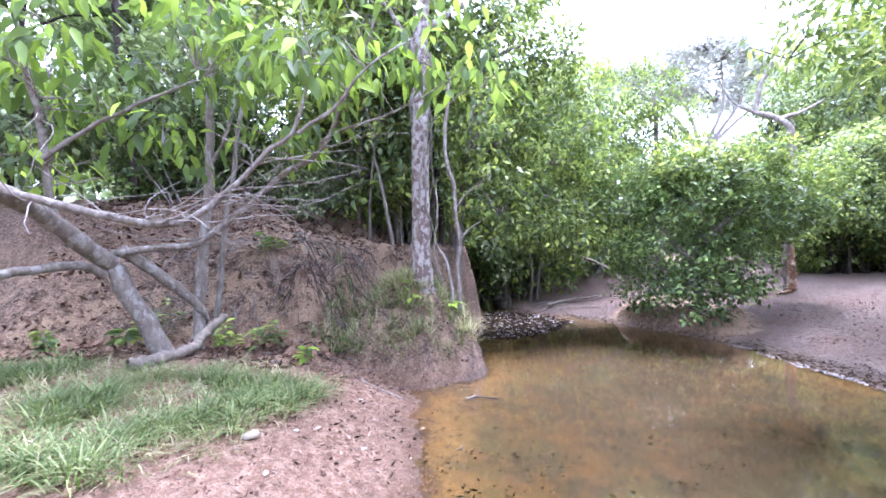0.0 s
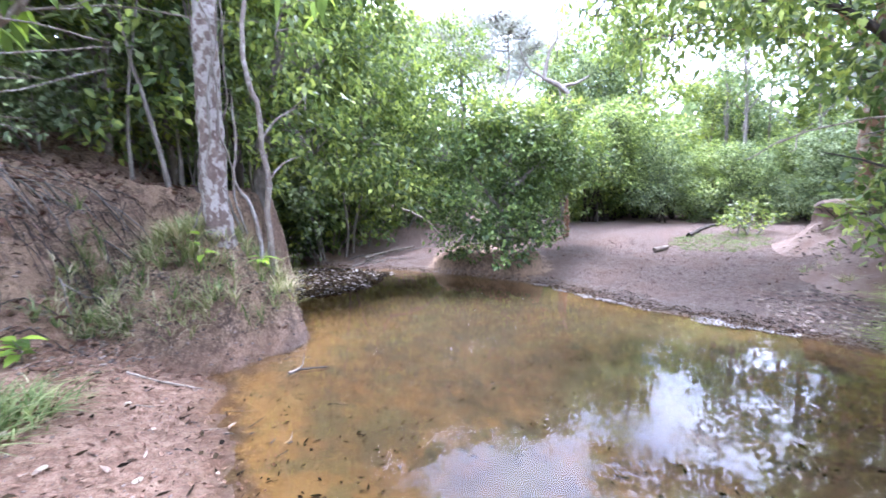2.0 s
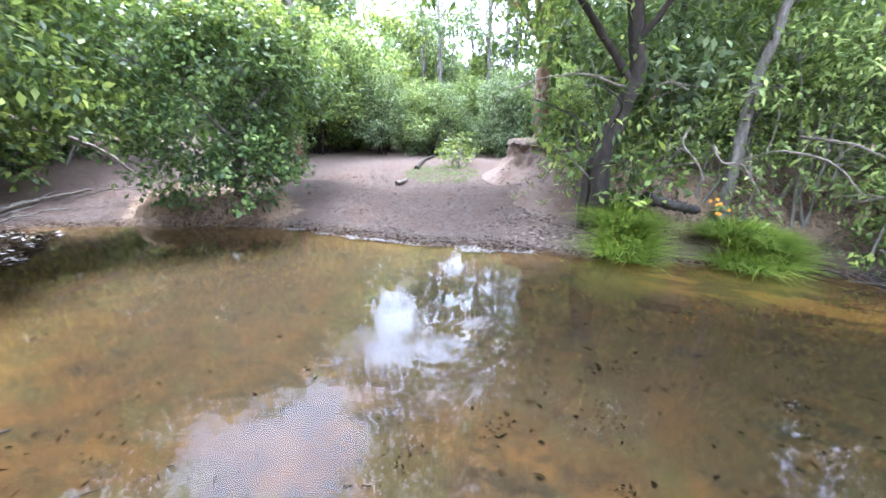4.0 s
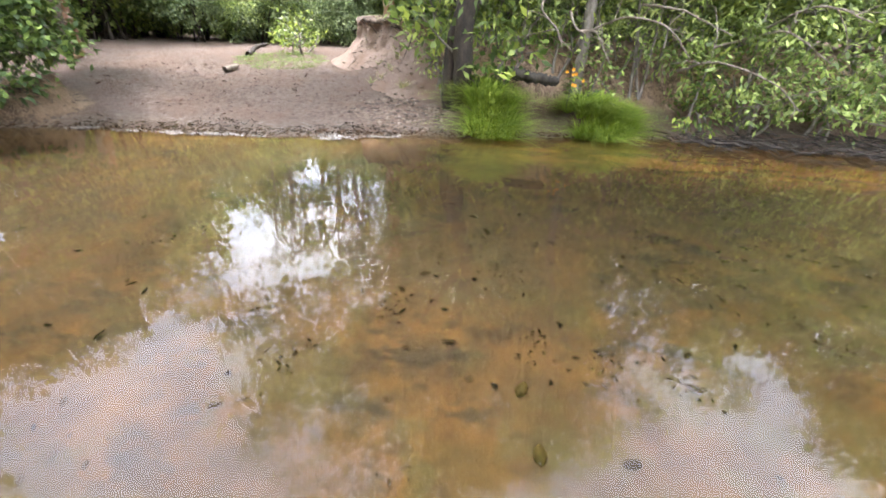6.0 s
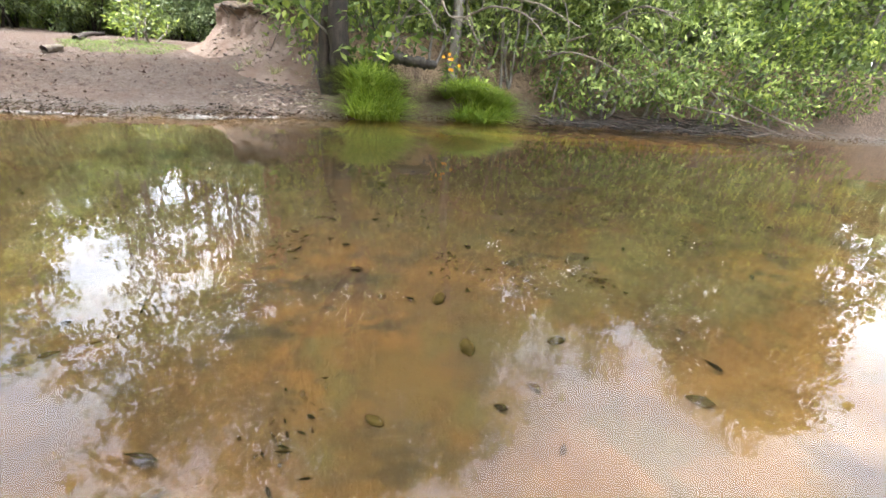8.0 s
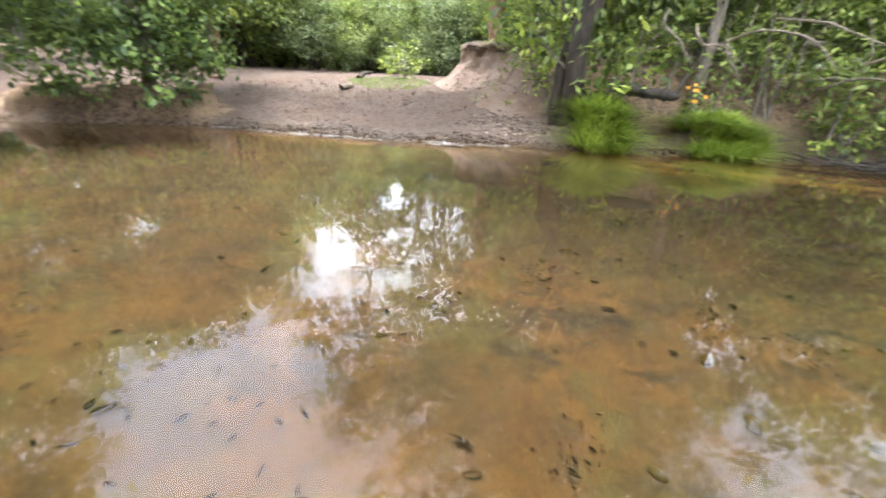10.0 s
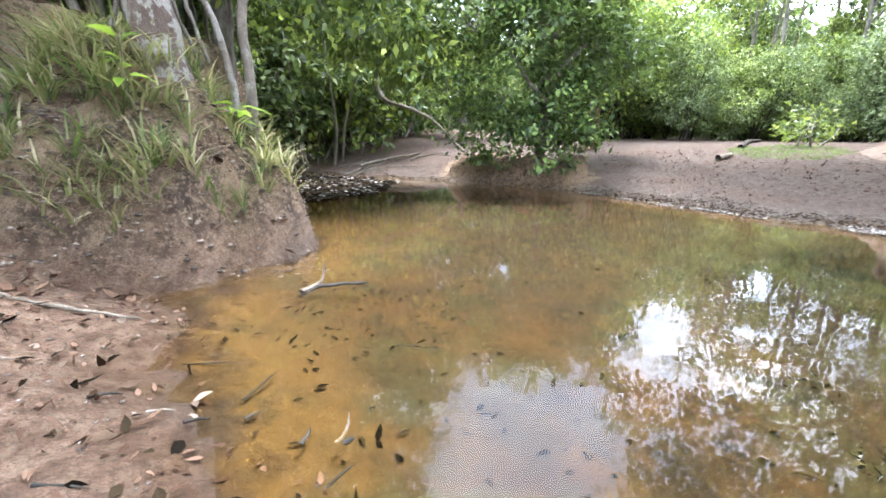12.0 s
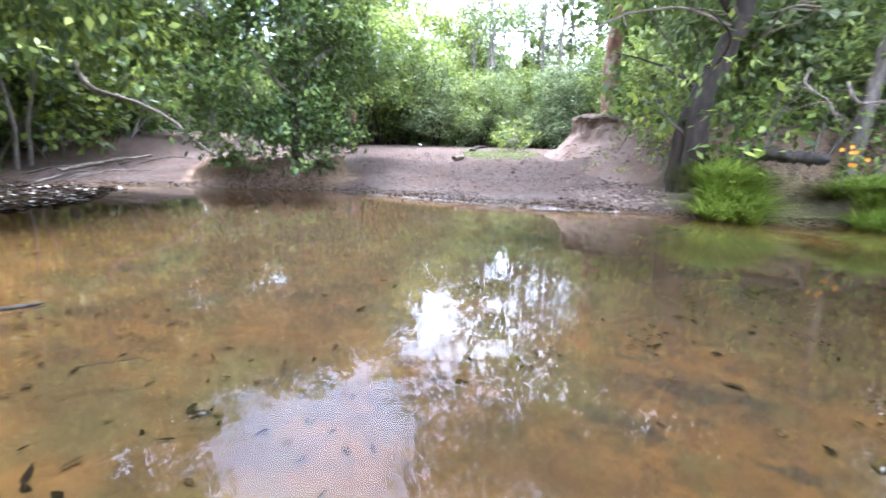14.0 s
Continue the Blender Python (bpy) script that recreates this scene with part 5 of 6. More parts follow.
x, y = scatter(grg, [(0.8, 9.2), (1.5, 9.0), (2.4, 9.6), (3.4, 11.3), (2.6, 12.6), (1.4, 13.0), (1.1, 11.6)], 1500)
litter("floating_leaves", "raft of sodden dark leaves at the creek mouth", x, y, 0.13, 0.06, WET_LEAF, 30, zs=0.003, lift=0.003, tilt=0.1)
# leaves on the creek bed
x, y = scatter(grg, [(0.1, 2.4), (0.0, 5.5), (0.8, 7.5), (1.2, 9.5), (4, 10), (5.3, 7), (5.6, 4), (6.5, 1), (6.5, -3), (3.0, -3), (1.2, 0.6)], 200)
litter("sunken_leaves", "dark sunken leaves on the ochre creek bed", x, y, 0.07, 0.03, WET_LEAF, 31, lift=0.01)
x, y = scatter(grg, [(0.8, 3.2), (0.5, 1.6), (1.5, 0.4), (4.5, -1.5), (6.0, 0.5), (5.0, 2.2), (2.5, 3.0)], 120)
litter("sunken_leaves", "dark sunken leaf clumps on the ochre creek bed", x, y, 0.075, 0.035, WET_LEAF, 32, lift=0.012)


cl = np.random.default_rng(33)
ccx, ccy = in_poly(cl, [(0.7, 3.4), (0.6, 1.8), (1.5, 0.4), (4.5, -1.5), (6.0, 0.5), (5.0, 4.2), (2.5, 5.0)], 30)
kx = np.repeat(ccx, 26) + cl.normal(0, 0.10, len(ccx) * 26)
ky = np.repeat(ccy, 26) + cl.normal(0, 0.06, len(ccx) * 26)
litter("sunken_leaves", "clumps of rotting dark leaves on the creek bed", kx, ky, 0.035, 0.014, WET_LEAF, 34, lift=0.02, tilt=0.7)


# ---- single small things ----
def stick(name, label, runs, mat, category="stick", seed=1, base=None, mats=None):
    t = thing(name, base or runs[0][0][0], label, category)
    for i, (pts, r0, r1) in enumerate(runs):
        mesh_ob("shaft" if i == 0 else "fork", *tube(pts, r0, r1, 8, 0.035, 0.2, seed + i, 0.003), (mats or [mat] * 9)[i], t)
    return t


stick("forked_stick", "forked grey stick standing half out of the shallow water",
      [([(0.25, 5.45, -0.02), (0.36, 5.52, 0.012), (0.5, 5.5, 0.018), (0.69, 5.47, 0.008)], 0.014, 0.009), ([(0.27, 5.48, 0.012), (0.38, 5.56, 0.02), (0.43, 5.58, 0.06), (0.45, 5.59, 0.155)], 0.016, 0.007)],
      DEADWOOD, seed=71, mats=[WETWOOD, DEADWOOD])
stick("stick", "thin pale stick lying on the sand to the water", [([(-1.1, 5.45, gz(-1.1, 5.45) + 0.015), (-0.81, 5.38, gz(-0.81, 5.38) + 0.015), (-0.5, 5.33, gz(-0.5, 5.33) + 0.015)], 0.013, 0.006)], DEADWOOD, seed=72)
for i, (x0, y0, x1, y1, r, m) in enumerate([(-0.32, 4.41, -0.24, 4.45, 0.006, WETWOOD), (-0.14, 4.51, 0.0, 4.65, 0.008, WETWOOD), (-0.15, 4.39, -0.09, 4.41, 0.008, WETWOOD), (0.0, 4.18, 0.04, 4.24, 0.009, WETWOOD),
                                             (0.1, 4.14, 0.16, 4.2, 0.007, DEADWOOD), (0.11, 4.12, 0.15, 4.13, 0.012, WETWOOD), (-0.58, 4.62, -0.5, 4.67, 0.006, WETWOOD), (-0.34, 4.9, -0.13, 4.8, 0.005, WETWOOD), (0.52, 4.63, 0.69, 4.5, 0.007, WETWOOD),
                                             (-0.42, 4.5, -0.34, 4.48, 0.006, DEADWOOD), (-0.62, 4.2, -0.5, 4.15, 0.005, WETWOOD), (-0.95, 4.9, -0.8, 4.85, 0.006, DEADWOOD), (0.03, 3.98, 0.12, 4.02, 0.006, WETWOOD)]):
    za, zb = max(gz(x0, y0), -0.015) + r, max(gz(x1, y1), -0.015) + r
    rise = 0.05 if m is DEADWOOD and i == 4 else 0.004
    stick("twig", "short dark wet twig at the water's edge" if m is WETWOOD else "short bleached twig at the water's edge",
          [([(x0, y0, za), ((x0 + x1) / 2 + 0.006, (y0 + y1) / 2, (za + zb) / 2 + 0.003), (x1, y1, zb + rise)], r, r * 0.5)], m, "twig", 80 + i)


def stone(x, y, sx, sy, sz, seed, label, name="stone", mat=STONE, rot=0.0):
    bm = bmesh.new()
    bmesh.ops.create_icosphere(bm, subdivisions=3, radius=1.0)
    for v in bm.verts:
        k = 1 + 0.16 * noise.noise(v.co * 1.4 + Vector((seed, 0, 0))) + 0.05 * noise.noise(v.co * 5 + Vector((0, seed, 0)))
        v.co = Vector((v.co.x * sx * k, v.co.y * sy * k, max(v.co.z, -0.6) * sz * k))
    me = bpy.data.meshes.new(name)
    bm.to_mesh(me)
    bm.free()
    me.materials.append(mat)
    me.polygons.foreach_set("use_smooth", np.ones(len(me.polygons), bool))
    ob = new(name, me)
    ob.location, ob.rotation_euler = (x, y, gz(x, y) + sz * 0.35), (0, 0, rot)
    return tagged(ob, label, "stone")


stone(-1.6, 3.42, 0.075, 0.05, 0.035, 3, "smooth tan stone on the sand beside the grass", rot=0.6)
for i, (sx_, sy_) in enumerate([(-1.35, 3.75), (-1.2, 3.9), (-1.5, 4.3), (-1.0, 4.9), (-0.75, 3.8), (-1.3, 3.0), (-1.15, 5.3)]):
    stone(sx_, sy_, 0.028 + 0.006 * (i % 3), 0.022, 0.014, 10 + i, "small tan pebble on the sandy path", "pebble", rot=i)
for i, (sx_, sy_, s) in enumerate([(1.31, 2.1, 0.06), (1.0, 2.45, 0.04), (1.3, 1.75, 0.05), (1.65, 2.15, 0.06)]):
    stone(sx_, sy_, s * 0.8, s * 0.45, s * 0.28, 30 + i, "dark algae-covered stone on the creek bed", "sunken_stone", ALGAE, rot=i * 0.9)

stick("fallen_log", "weathered grey fallen log in the grass under the leaning tree",
      [([(-3.6, 4.75, gz(-3.6, 4.75) + 0.06), (-3.42, 4.95, gz(-3.42, 4.95) + 0.07), (-3.25, 5.3, gz(-3.25, 5.3) + 0.09), (-3.28, 5.6, gz(-3.28, 5.6) + 0.12)], 0.085, 0.06),
       ([(-3.28, 5.55, gz(-3.28, 5.55) + 0.12), (-3.2, 5.75, 0.95), (-3.08, 5.95, 1.1)], 0.08, 0.05)], DEADWOOD, "log", 91)
stick("driftwood", "short bleached piece of driftwood on the far sand", [([(8.95, 7.75, gz(8.95, 7.75) + 0.05), (9.2, 7.7, gz(9.2, 7.7) + 0.07), (9.45, 7.75, gz(9.45, 7.75) + 0.05)], 0.07, 0.03)], DEADWOOD, "driftwood", 92)
stick("dead_branch", "long bare bleached branch leaning down to the islet",
      [([(3.9, 13.6, 2.3), (4.03, 13.34, 1.82), (4.55, 12.8, 1.54), (4.96, 12.38, 1.23), (5.38, 11.68, 0.55)], 0.05, 0.02), ([(5.1, 12.07, 0.98), (5.23, 12.12, 1.31), (5.09, 12.31, 1.52)], 0.02, 0.008)], DEADWOOD, "branch", 93)
stick("dead_branch", "grey dead branch lying on the small sand beach",
      [([(3.2, 12.9, gz(3.2, 12.9) + 0.06), (3.82, 12.95, gz(3.82, 12.95) + 0.1), (4.7, 12.7, gz(4.7, 12.7) + 0.2)], 0.04, 0.02)], DEADWOOD, "branch", 94)
stick("dark_log", "dark rotting log jutting from the grassy bank", [([(7.6, 2.1, 0.85), (7.25, 1.9, 0.86), (7.0, 1.35, 0.80)], 0.09, 0.07)], WETWOOD, "log", 95)
stick("stump", "dark broken stump on top of the clay bluff", [([(10.5, 4.12, 1.4), (10.45, 4.1, 1.98)], 0.15, 0.11)], BARK_DARK, "stump", 96)
for i, pts in enumerate([[(7.9, -1.1, 1.35), (7.6, -1.57, 1.54), (7.33, -1.84, 1.56), (6.98, -2.3, 1.2)], [(7.3, 1.3, 1.75), (7.19, 1.16, 1.5), (7.14, 0.92, 1.47), (7.08, 0.65, 1.07)],
                         [(7.9, -2.6, 0.5), (7.3, -3.2, 0.45), (6.7, -3.9, 0.35), (6.2, -4.6, 0.12)], [(8.0, -4.0, 0.9), (7.2, -4.8, 0.5), (6.4, -5.6, 0.1)], [(7.9, -3.5, 1.2), (7.3, -4.0, 0.6), (7.0, -4.6, 0.05)],
                         [(7.7, 0.2, 1.9), (7.3, -0.3, 1.8), (7.0, -0.9, 1.5)],
                         [(7.8, 1.6, 2.0), (7.3, 1.7, 1.75), (6.95, 1.5, 1.5), (6.8, 1.4, 1.25)], [(7.7, 0.9, 1.5), (7.2, 0.5, 1.7), (6.9, 0.0, 1.55), (6.75, -0.3, 1.2)],
                         [(7.8, -0.6, 1.0), (7.2, -0.9, 1.15), (6.8, -1.5, 0.95), (6.6, -1.9, 0.6)], [(7.7, -1.6, 1.6), (7.1, -1.9, 1.9), (6.7, -2.4, 1.7)],
                         [(7.6, 2.6, 2.6), (7.0, 3.2, 2.75), (6.5, 3.9, 2.6), (6.1, 4.3, 2.3)], [(7.6, 2.3, 2.3), (7.0, 2.1, 2.6), (6.5, 1.8, 2.45)]]):
    rg = np.random.default_rng(200 + i)
    runs = [(pts, 0.02, 0.007)]
    sp = smooth_path(pts, 0.2)
    for k in range(5):
        a = sp[rg.integers(1, len(sp) - 1)]
        b = a + rg.normal(0, 0.16, 3)
        c = b + (b - a) * 0.8 + rg.normal(0, 0.08, 3)
        runs.append(([tuple(a), tuple(b), tuple(c)], 0.008, 0.003))
    stick("bare_branch", "bare pale crooked branch over the water's edge", runs, DEADWOOD, "branch", 210 + i, mats=[DEADWOOD] * 9)


# ---- clay bluff ----
def clay_bluff():
    crest = smooth_path([(12.6, 5.15, 1.62), (11.9, 5.45, 1.66), (11.2, 5.4, 1.68), (10.75, 5.1, 1.66), (10.55, 4.7, 1.62), (10.4, 4.3, 1.5), (10.1, 3.8, 1.42), (9.7, 3.3, 1.25), (9.3, 2.8, 1.1), (9.0, 2.3, 0.95)], 0.06)
    tan = np.gradient(crest[:, :2], axis=0)
    tan /= np.linalg.norm(tan, axis=1)[:, None]
    nrm = np.stack([tan[:, 1], -tan[:, 0]], -1)
    nrm *= np.sign((nrm * np.array([-0.9, 0.5])).sum(1))[:, None]
    prof = smooth_path([(1.15, -0.12, 0), (0.80, 0.05, 0), (0.54, 0.16, 0), (0.36, 0.32, 0), (0.24, 0.52, 0), (0.18, 0.72, 0), (0.17, 0.84, 0), (0.22, 0.90, 0), (0.21, 0.97, 0), (0.10, 1.02, 0), (-0.4, 1.03, 0), (-1.2, 0.98, 0), (-2.0, 0.5, 0)], 0.05)
    n, m = len(crest), len(prof)
    rows = []
    for i in range(n):
        x, y, h = crest[i]
        s = i / n
        w = float(step01(np.array(min(i * 0.06 / 0.15, (n - 1 - i) * 0.06 / 0.8))))
        slope = float(step01(np.array((s - 0.45) / 0.3)))
        h += 0.10 * noise.noise(Vector((x * 2.7, y * 2.7, 7.5))) + 0.05 * noise.noise(Vector((x * 8, y * 8, 3.5)))
        gully = 0.16 * noise.noise(Vector((x * 2.1, y * 2.1, 0.5))) + 0.07 * noise.noise(Vector((x * 6, y * 6, 1.5)))
        for o, u, _ in prof:
            rough = (0.09 + 0.10 * slope) * noise.noise(Vector((x * 3.2, y * 3.2, u * 3))) + 0.045 * noise.noise(Vector((x * 9, y * 9, u * 8))) + 0.02 * noise.noise(Vector((x * 21, y * 21, u * 19)))
            off = o * (0.35 + 0.65 * w) * (1 + 1.1 * slope * (o > 0)) + (gully + rough) * min(1.0, u * 4)
            px, py = x + nrm[i, 0] * off, y + nrm[i, 1] * off
            rows.append((px, py, h, u, o, w, rough))
    px, py, h, u, o, w, rough = np.array(rows).T
    g = np.where(o > 0, gzs(px, py) - 0.02, 0.6)
    top = np.where(u > 0.3, np.maximum(h, g + 0.02), h)
    rows = np.stack([px, py, g + (top - g) * u * (0.3 + 0.7 * w) + rough * 0.5 * np.clip(u * 4, 0, 1)], -1)
    i, j = np.meshgrid(np.arange(n - 1), np.arange(m - 1), indexing="ij")
    f = np.stack([i * m + j, i * m + j + 1, (i + 1) * m + j + 1, (i + 1) * m + j], -1).reshape(-1, 4)
    edge = np.array([noise.noise(Vector((crest[a_][0] * 5, crest[a_][1] * 5, 2.0))) for a_ in i.ravel()]) * 0.05
    u = prof[j.ravel(), 1] + edge
    cap = (u > 0.93) | (prof[j.ravel(), 0] < 0) | ((i.ravel() > 0.62 * n) & (u > 0.45 + 3 * edge))
    ob = mesh_ob("clay_bluff", rows, f[~cap], CLAY)
    tagged(ob, "eroded pale pink clay bluff flaring into the sand", "bluff", kind="structure")
    mesh_ob("earth_cap", rows, f[cap], EARTH_DARK, ob, "dark crumbling topsoil cap")
    return rows.reshape(n, m, 3)


bluff_rows = clay_bluff()
brg = np.random.default_rng(140)
bn, bm_ = bluff_rows.shape[:2]
k = brg.integers(int(0.5 * bn), bn - 4, 70), brg.integers(6, int(0.75 * bm_), 70)
bp = bluff_rows[k]
bp = bp[bp[:, 2] > 0.45]
bx, by = tufts(brg, bp[:, 0], bp[:, 1], 18, 0.05)
grass("grass", "thin green and dry grass over the crumbling earth bank", bx, by, 0.2, GRASS_DRY, 14, 0.010, 1.2, turn=TURN[0], zs=np.repeat(bp[:, 2], 18) - 0.03)
k = brg.integers(int(0.25 * bn), int(0.6 * bn), 26), brg.integers(int(0.45 * bm_), int(0.6 * bm_), 26)
bp = bluff_rows[k]
bx, by = tufts(brg, bp[:, 0], bp[:, 1], 14, 0.05)
grass("grass", "short dry grass on the rim of the clay bluff", bx, by, 0.12, GRASS_DRY, 15, 0.008, 1.2, turn=TURN[0], zs=np.repeat(bp[:, 2], 14) - 0.02)
for i in range(9):
    a0 = int(bn * (0.25 + 0.05 * i))
    j0 = int(np.argmax(bluff_rows[a0, :, 2] > bluff_rows[a0, :, 2].max() - 0.1))
    p0, p1, p2 = bluff_rows[a0, j0], bluff_rows[a0 + 3, j0 - 2], bluff_rows[min(bn - 1, a0 + 5), max(0, j0 - 4 - i % 3)]
    stick("rim_root", "thin dark root hanging from the rim of the clay bluff", [([tuple(p0), tuple(p1 + np.array([-0.02, 0, 0.0])), tuple(p2 + np.array([-0.03, 0, 0.0]))], 0.014, 0.005)], BARK_DARK, "root", 140 + i)
stick("fallen_branch", "long dark fallen branch lying at the back of the sand", [([(11.5, 8.6, gz(11.5, 8.6) + 0.05), (13.5, 9.4, gz(13.5, 9.4) + 0.08), (16, 10.2, gz(16, 10.2) + 0.05)], 0.07, 0.03)], BARK_DARK, "branch", 150)
stick("broken_stump", "torn reddish stump at the foot of the pale tree", [([(9.3, 11.25, gz(9.3, 11.25) - 0.05), (9.38, 11.3, 1.3), (9.42, 11.36, 1.9)], 0.13, 0.05), ([(9.25, 11.2, gz(9.25, 11.2) + 0.03), (8.95, 11.1, gz(8.95, 11.1) + 0.05), (8.7, 11.05, gz(8.7, 11.05) + 0.03)], 0.06, 0.02)], BARK_RED, "broken wood", 151)

# earth clods
def clods(label, xs, ys, size, mat, seed, zs=None):
    rg = np.random.default_rng(seed)
    pieces = []
    base = np.array([(0, 0, 0.8), (1, 0, 0), (0.2, 1, 0.1), (-1, 0.2, 0), (0, -1, 0.05), (0, 0, -0.6)])
    fc = np.array([(0, 1, 2), (0, 2, 3), (0, 3, 4), (0, 4, 1), (5, 2, 1), (5, 3, 2), (5, 4, 3), (5, 1, 4)])
    zs = gzs(xs, ys) if zs is None else zs
    for x, y, z in zip(xs, ys, zs):
        v = base * (1 + rg.normal(0, 0.25, (6, 1))) * size * rg.uniform(0.3, 1.4) * np.array([1, 1, 0.6])
        a = rg.uniform(0, 6.28)
        r = np.array([[math.cos(a), -math.sin(a), 0], [math.sin(a), math.cos(a), 0], [0, 0, 1]])
        pieces.append((v @ r.T + np.array([x, y, z]), fc))
    return tagged(mesh_ob("earth_clods", *join(pieces), mat, smooth=False), label, "earth clods", kind="stuff")


x, y = in_poly(grg, [(-1.8, 5.9), (0.6, 5.9), (0.7, 7.4), (-1.6, 7.4)], 1500)
clods("crumbs and clods of dark earth on the mound", x, y, 0.022, GROUND_CRUMB, 700)
x, y = in_poly(grg, [(-5, 5.3), (-1.3, 5.2), (-0.6, 8.4), (-5, 8.4)], 1800)
clods("crumbs and clods of brown earth on the cut bank", x, y, 0.03, GROUND_CRUMB, 701)
x, y = in_poly(grg, SAND_NEAR, 1500)
on_land = gzs(x, y) > 0.03
x, y = x[on_land], y[on_land]
clods("fine gravel and earth crumbs on the sandy path", x, y, 0.011, GRAVEL, 702)
x, y = in_poly(grg, [(6.2, 7.6), (6.5, 5.5), (7.2, 4.2), (9.5, 5.6), (11, 8), (9, 10.5), (7, 9)], 220)
clods("hoof-churned crumbs over the far sand", x, y, 0.010, GRAVEL, 703)

k = brg.integers(int(0.35 * bn), bn - 3, 900), brg.integers(1, int(0.62 * bm_), 900)
bp = bluff_rows[k]
clods("crumbling lumps of earth below the clay bluff", bp[:, 0], bp[:, 1], 0.034, GROUND_CRUMB, 704, zs=bp[:, 2])

x, y = in_poly(grg, [(6.4, 3.9), (6.5, 2.9), (7.6, 3.0), (8.6, 4.0), (7.4, 4.6)], 420)
up_land = gzs(x, y) > 0.03
clods("crumbling lumps of dark earth along the foot of the bank", x[up_land], y[up_land], 0.04, GROUND_CRUMB, 705)

# driftwood heap on the right shore
rg = np.random.default_rng(300)
heap = []
for i in range(260):
    x, y = rg.uniform(6.65, 7.4), rg.uniform(-4.6, -0.5)
    z = max(gz(x, y), 0.0) + rg.uniform(0.01, 0.10)
    a, L = rg.uniform(0, 6.28), rg.uniform(0.15, 0.6)
    b = (x + math.cos(a) * L, y + math.sin(a) * L, z + rg.uniform(-0.03, 0.08))
    heap.append(tube([(x, y, z), ((x + b[0]) / 2, (y + b[1]) / 2, (z + b[2]) / 2 + 0.02), b], 0.012, 0.004, 4, 0.2, 0.1, i))
tagged(mesh_ob("twig_heap", *join(heap), BARK_DARK), "heap of dark flood twigs along the waterline", "twigs", kind="stuff")
# roots and rootlets hanging from the cut bank
heap = []
for i in range(260):
    x = rg.uniform(-5.0, -1.5)
    y = rg.uniform(5.5, 8.2)
    z = gz(x, y)
    if z < 0.9 or z > 2.3:
        continue
    L = rg.uniform(0.15, 0.7)
    a = rg.uniform(3.0, 6.6)
    m = (x + 0.5 * L * math.cos(a), y + 0.3 * L * math.sin(a), 0)
    e = (x + L * math.cos(a), y + 0.6 * L * math.sin(a), 0)
    heap.append(tube([(x, y, z + 0.01), (m[0], m[1], max(gz(m[0], m[1]), z - 0.25) + 0.03), (e[0], e[1], max(gz(e[0], e[1]), z - 0.6) + 0.02)], 0.012, 0.004, 5, 0.12, 0.1, i, 0.012))
tagged(mesh_ob("roots", *join(heap), BARK_GREY), "tangled roots and rootlets on the eroded bank", "roots", kind="stuff")
heap = []
for i in range(80):
    x, y = rg.uniform(-2.6, -1.5), rg.uniform(6.0, 8.4)
    z = gz(x, y)
    if z < 0.5 or z > 2.4:
        continue
    L, a = rg.uniform(0.3, 0.9), rg.uniform(3.2, 6.6)
    pts = [(x, y, z - 0.02)]
    for k in range(1, 5):
        qx, qy = x + L * k / 4 * math.cos(a) + rg.normal(0, 0.05), y + L * k / 4 * 0.7 * math.sin(a) + rg.normal(0, 0.05)
        pts.append((qx, qy, max(gz(qx, qy) + 0.02, pts[-1][2] - 0.28)))
    heap.append(tube(pts, 0.009, 0.003, 5, 0.1, 0.1, i, 0.012))
tagged(mesh_ob("roots", *join(heap), BARK_DARK), "dark tangled roots hanging in the hollow of the bank", "roots", kind="stuff")
# thin stems in the dark creek mouth
rg = np.random.default_rng(310)
for i in range(34):
    x, y = rg.uniform(-1.2, 3.6), rg.uniform(13.2, 18)
    if i < 14:
        x, y = rg.uniform(-2.2, 0.5), rg.uniform(8.6, 12)
    g = gz(x, y)
    if g < 0.02:
        continue
    top = (x + rg.normal(0, 0.5), y + rg.normal(0, 0.4), g + rg.uniform(2.2, 4.5))
    t = thing("thin_stem", (x, y, g), "thin bare grey stem in the shaded thicket", "stem", "stems of the thicket")
    mesh_ob("trunk", *tube([(x, y, g - 0.15), (x + rg.normal(0, 0.15), y, g + 1.2), top], rg.uniform(0.02, 0.05), 0.012, 6, 0.25, 0.08, 400 + i, 0.01), BARK_PALE if i % 3 == 0 else BARK_GREY, t)


# ---- small plants ----
def herb(name, label, x, y, leaves, length, width, height, seed, mat=LEAF_NEAR, category="plant", z=None):
    rg = np.random.default_rng(seed)
    z = gz(x, y) if z is None else z
    t = thing(name, (x, y, z), label, category)
    top = (x + rg.normal(0, 0.03), y - 0.05, z + height)
    mesh_ob("stem", *tube([(x, y, z - 0.03), (x, y - 0.02, z + height * 0.5), top], 0.006, 0.003, 5, 0.05), BARK_GREY, t)
    a = rg.uniform(0, 6.283, leaves)
    hgt = z + height * rg.uniform(0.3, 1.0, leaves)
    c = np.stack([np.full(leaves, x) + 0.02 * np.cos(a), np.full(leaves, y - 0.03) + 0.02 * np.sin(a), hgt], -1)
    d = np.stack([np.cos(a), np.sin(a), rg.uniform(-0.1, 0.6, leaves)], -1)
    v, f = leaf_blades(c, d, np.array([0, 0, 1.0]) + rg.normal(0, 0.2, (leaves, 3)), length * rg.uniform(0.7, 1.2, leaves), width * rg.uniform(0.8, 1.2, leaves), 0.3)
    mesh_ob("leaves", v, f, mat, t, smooth=False)
    return t


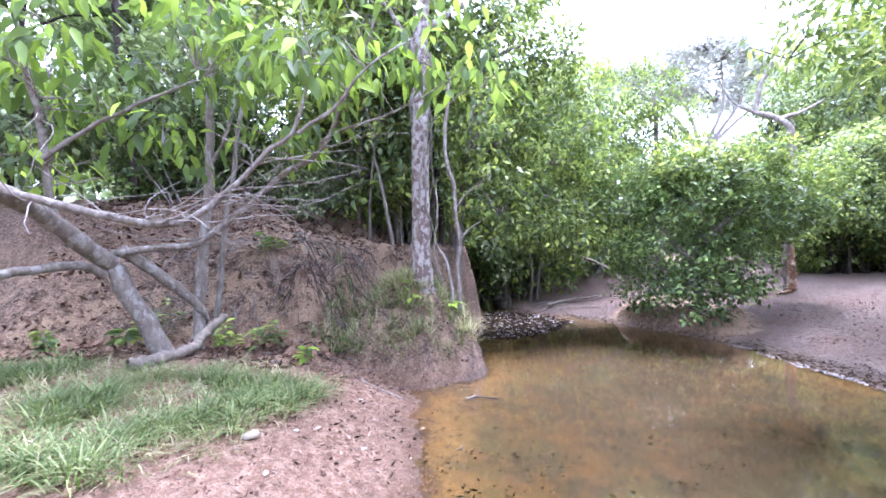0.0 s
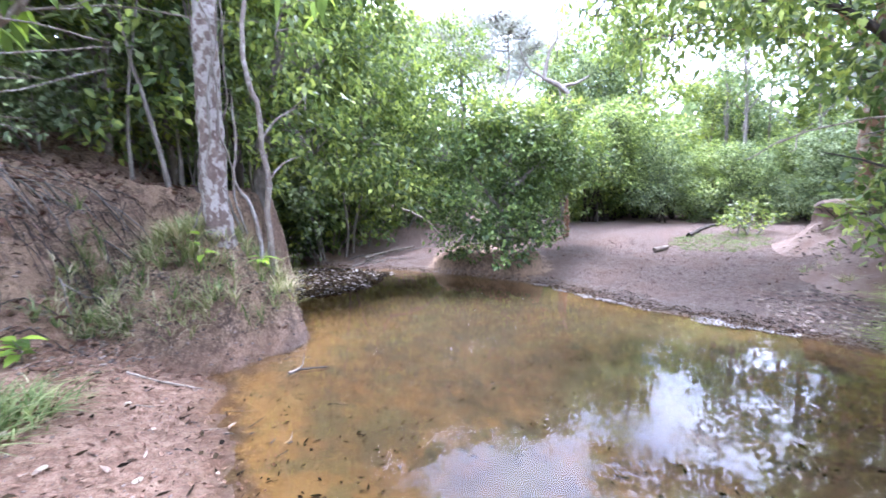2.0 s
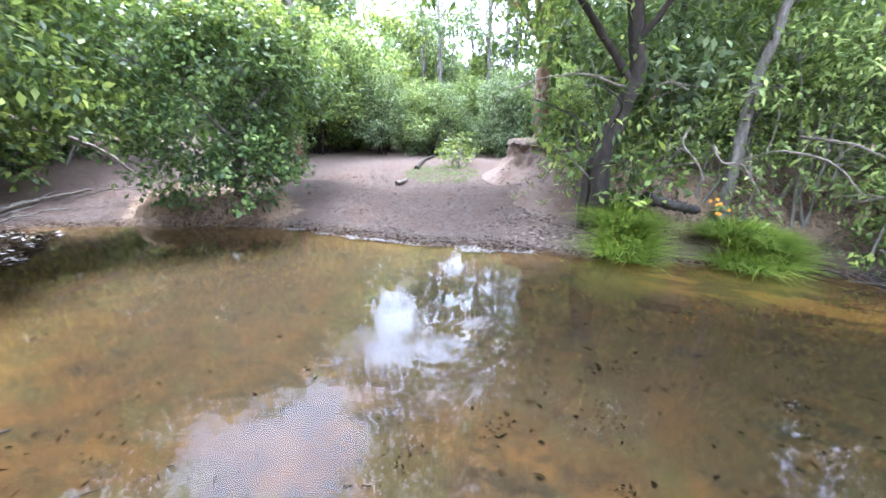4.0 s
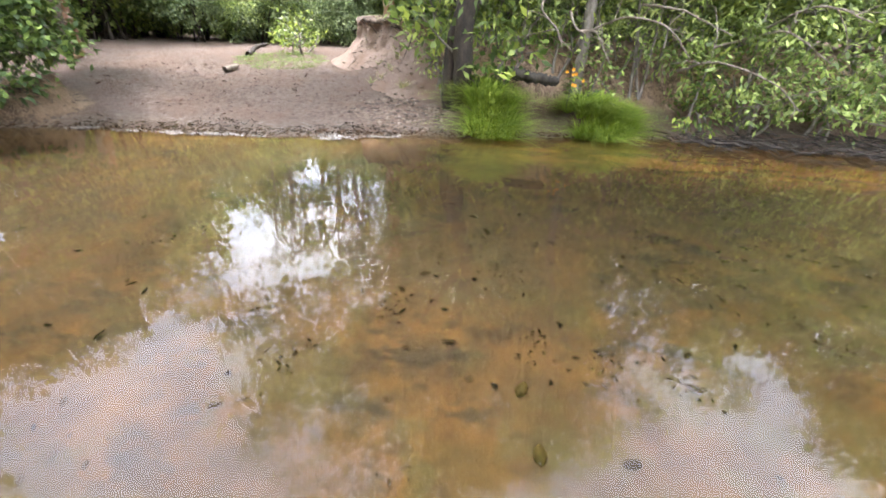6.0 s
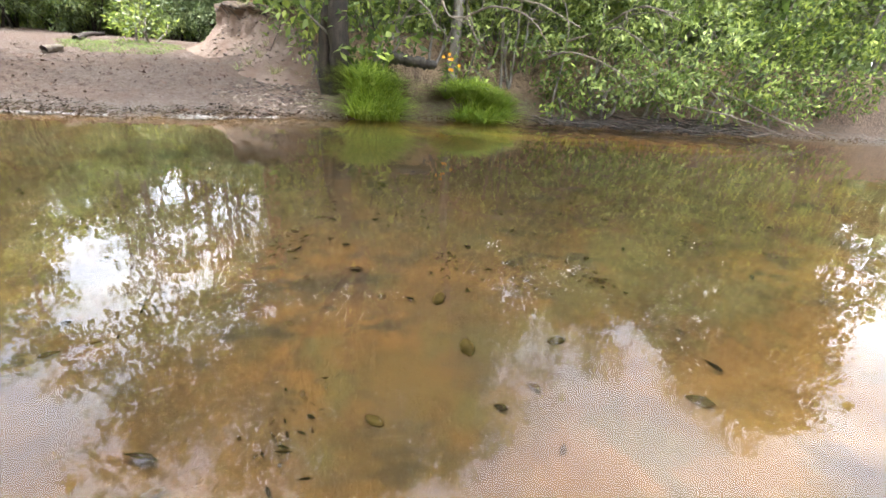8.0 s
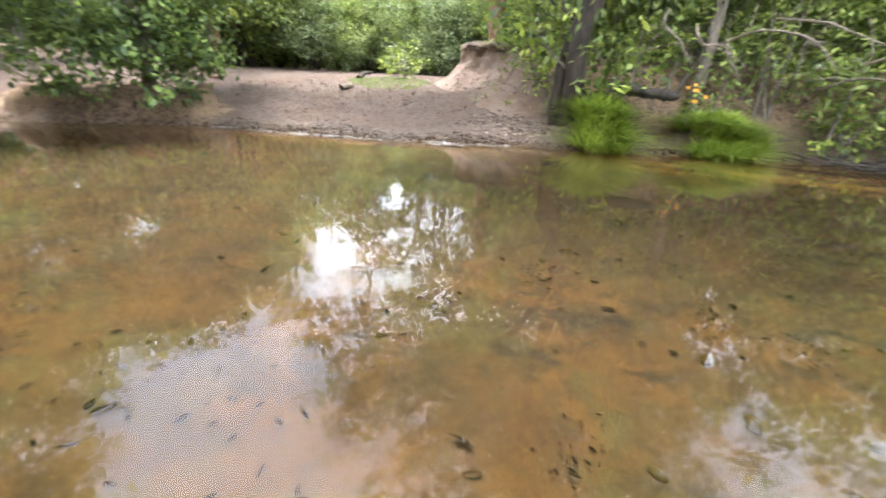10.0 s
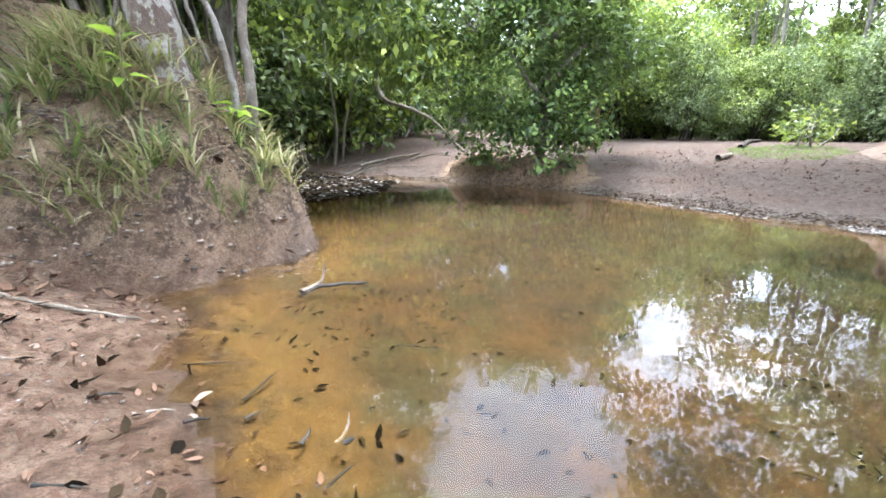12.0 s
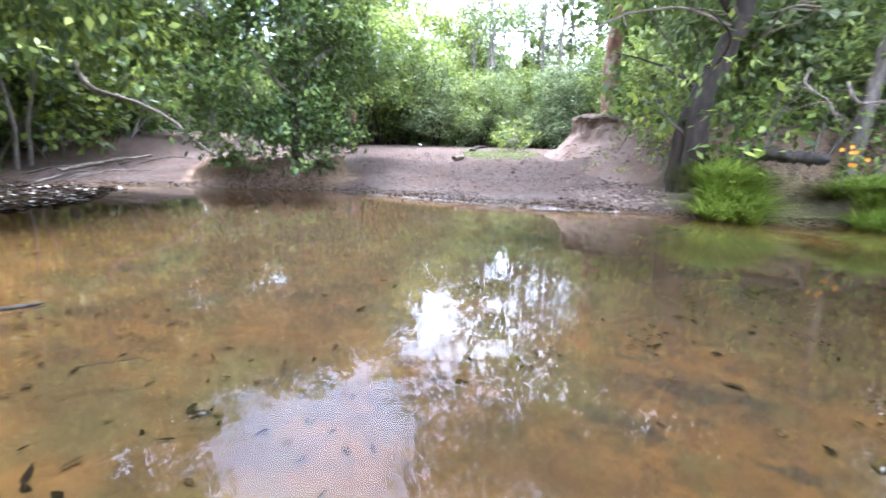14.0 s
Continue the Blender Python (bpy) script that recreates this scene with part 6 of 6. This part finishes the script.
herb("seedling", "bright green leafy seedling on the eroded bank", -1.85, 5.62, 18, 0.16, 0.07, 0.22, 501)
herb("seedling", "bright green leafy seedling on the mound", -0.5, 6.35, 8, 0.15, 0.07, 0.45, 502)
herb("seedling", "broad-leaved seedling beside the twisted sapling", 0.12, 6.72, 9, 0.22, 0.08, 0.2, 503)
herb("seedling", "dark green low plant on the leafy bank", -5.0, 5.3, 22, 0.16, 0.08, 0.25, 504, LEAF_BLUE)
herb("seedling", "green low plant on the leafy bank", -4.1, 5.6, 18, 0.15, 0.07, 0.25, 505, LEAF_MID)
herb("seedling", "green low plant at the foot of the bank", -3.0, 5.7, 16, 0.14, 0.07, 0.2, 506, LEAF_MID)
hrg = np.random.default_rng(508)
for i in range(14):
    hx, hy = hrg.uniform(-5.6, -2.3), hrg.uniform(5.2, 6.9)
    herb("seedling", "leafy green seedling among the dead leaves of the bank", hx, hy, int(hrg.integers(12, 26)), hrg.uniform(0.13, 0.2), hrg.uniform(0.06, 0.09), hrg.uniform(0.2, 0.5), 540 + i, (LEAF_MID, LEAF_BLUE, LEAF_NEAR)[i % 3])
flower_plant = herb("flowering_plant", "leafy plant with orange blossoms on the grassy bank", 7.25, 1.15, 26, 0.16, 0.06, 0.45, 507, LEAF_MID, z=0.45)
for i in range(7):
    r5 = np.random.default_rng(520 + i)
    c = np.array([7.17 + r5.normal(0, 0.05), 1.12 + r5.normal(0, 0.08), 0.90 + r5.normal(0, 0.06)])
    a = np.arange(5) * 1.2566
    v, f = leaf_blades(np.repeat(c[None], 5, 0), np.stack([np.full(5, -0.3), np.cos(a), np.sin(a)], -1), np.array([[-1.0, 0, 0.2]] * 5), 0.032, 0.026, 0.1)
    mesh_ob("blossom", v, f, FLOWER, flower_plant, "orange blossom" if i == 0 else "", smooth=False)

for i in range(4):
    rg = np.random.default_rng(800 + i)
    a0 = rg.uniform(0, 6.28)
    pts = []
    for k in range(9):
        z = gz(-0.33, 6.77) - 0.05 + 0.4 * k
        a = a0 + 0.45 * k * (1 if i % 2 else -1) * rg.uniform(0.5, 1)
        r = 0.19 - 0.004 * k + (0.12 if k == 0 else 0)
        pts.append((-0.33 + r * math.cos(a), 6.80 + r * math.sin(a), z))
    stick("vine", "thin woody vine twining up the blotched trunk", [(pts, 0.014, 0.008)], BARK_GREY, "vine", 810 + i)
rg = np.random.default_rng(830)
for i in range(10):
    x, y = rg.uniform(2.6, 4.6), rg.uniform(12.3, 13.6)
    L, a = rg.uniform(0.5, 1.2), rg.uniform(-0.6, 0.6)
    z = max(gz(x, y), 0.02)
    e = (x + L * math.cos(a), y + L * math.sin(a))
    stick("dead_branch", "small grey dead branch on the shaded beach", [([(x, y, z + 0.02), ((x + e[0]) / 2, (y + e[1]) / 2, z + 0.14), (e[0], e[1], max(gz(*e), 0.02) + 0.05)], 0.018, 0.006)], BARK_GREY, "branch", 840 + i)
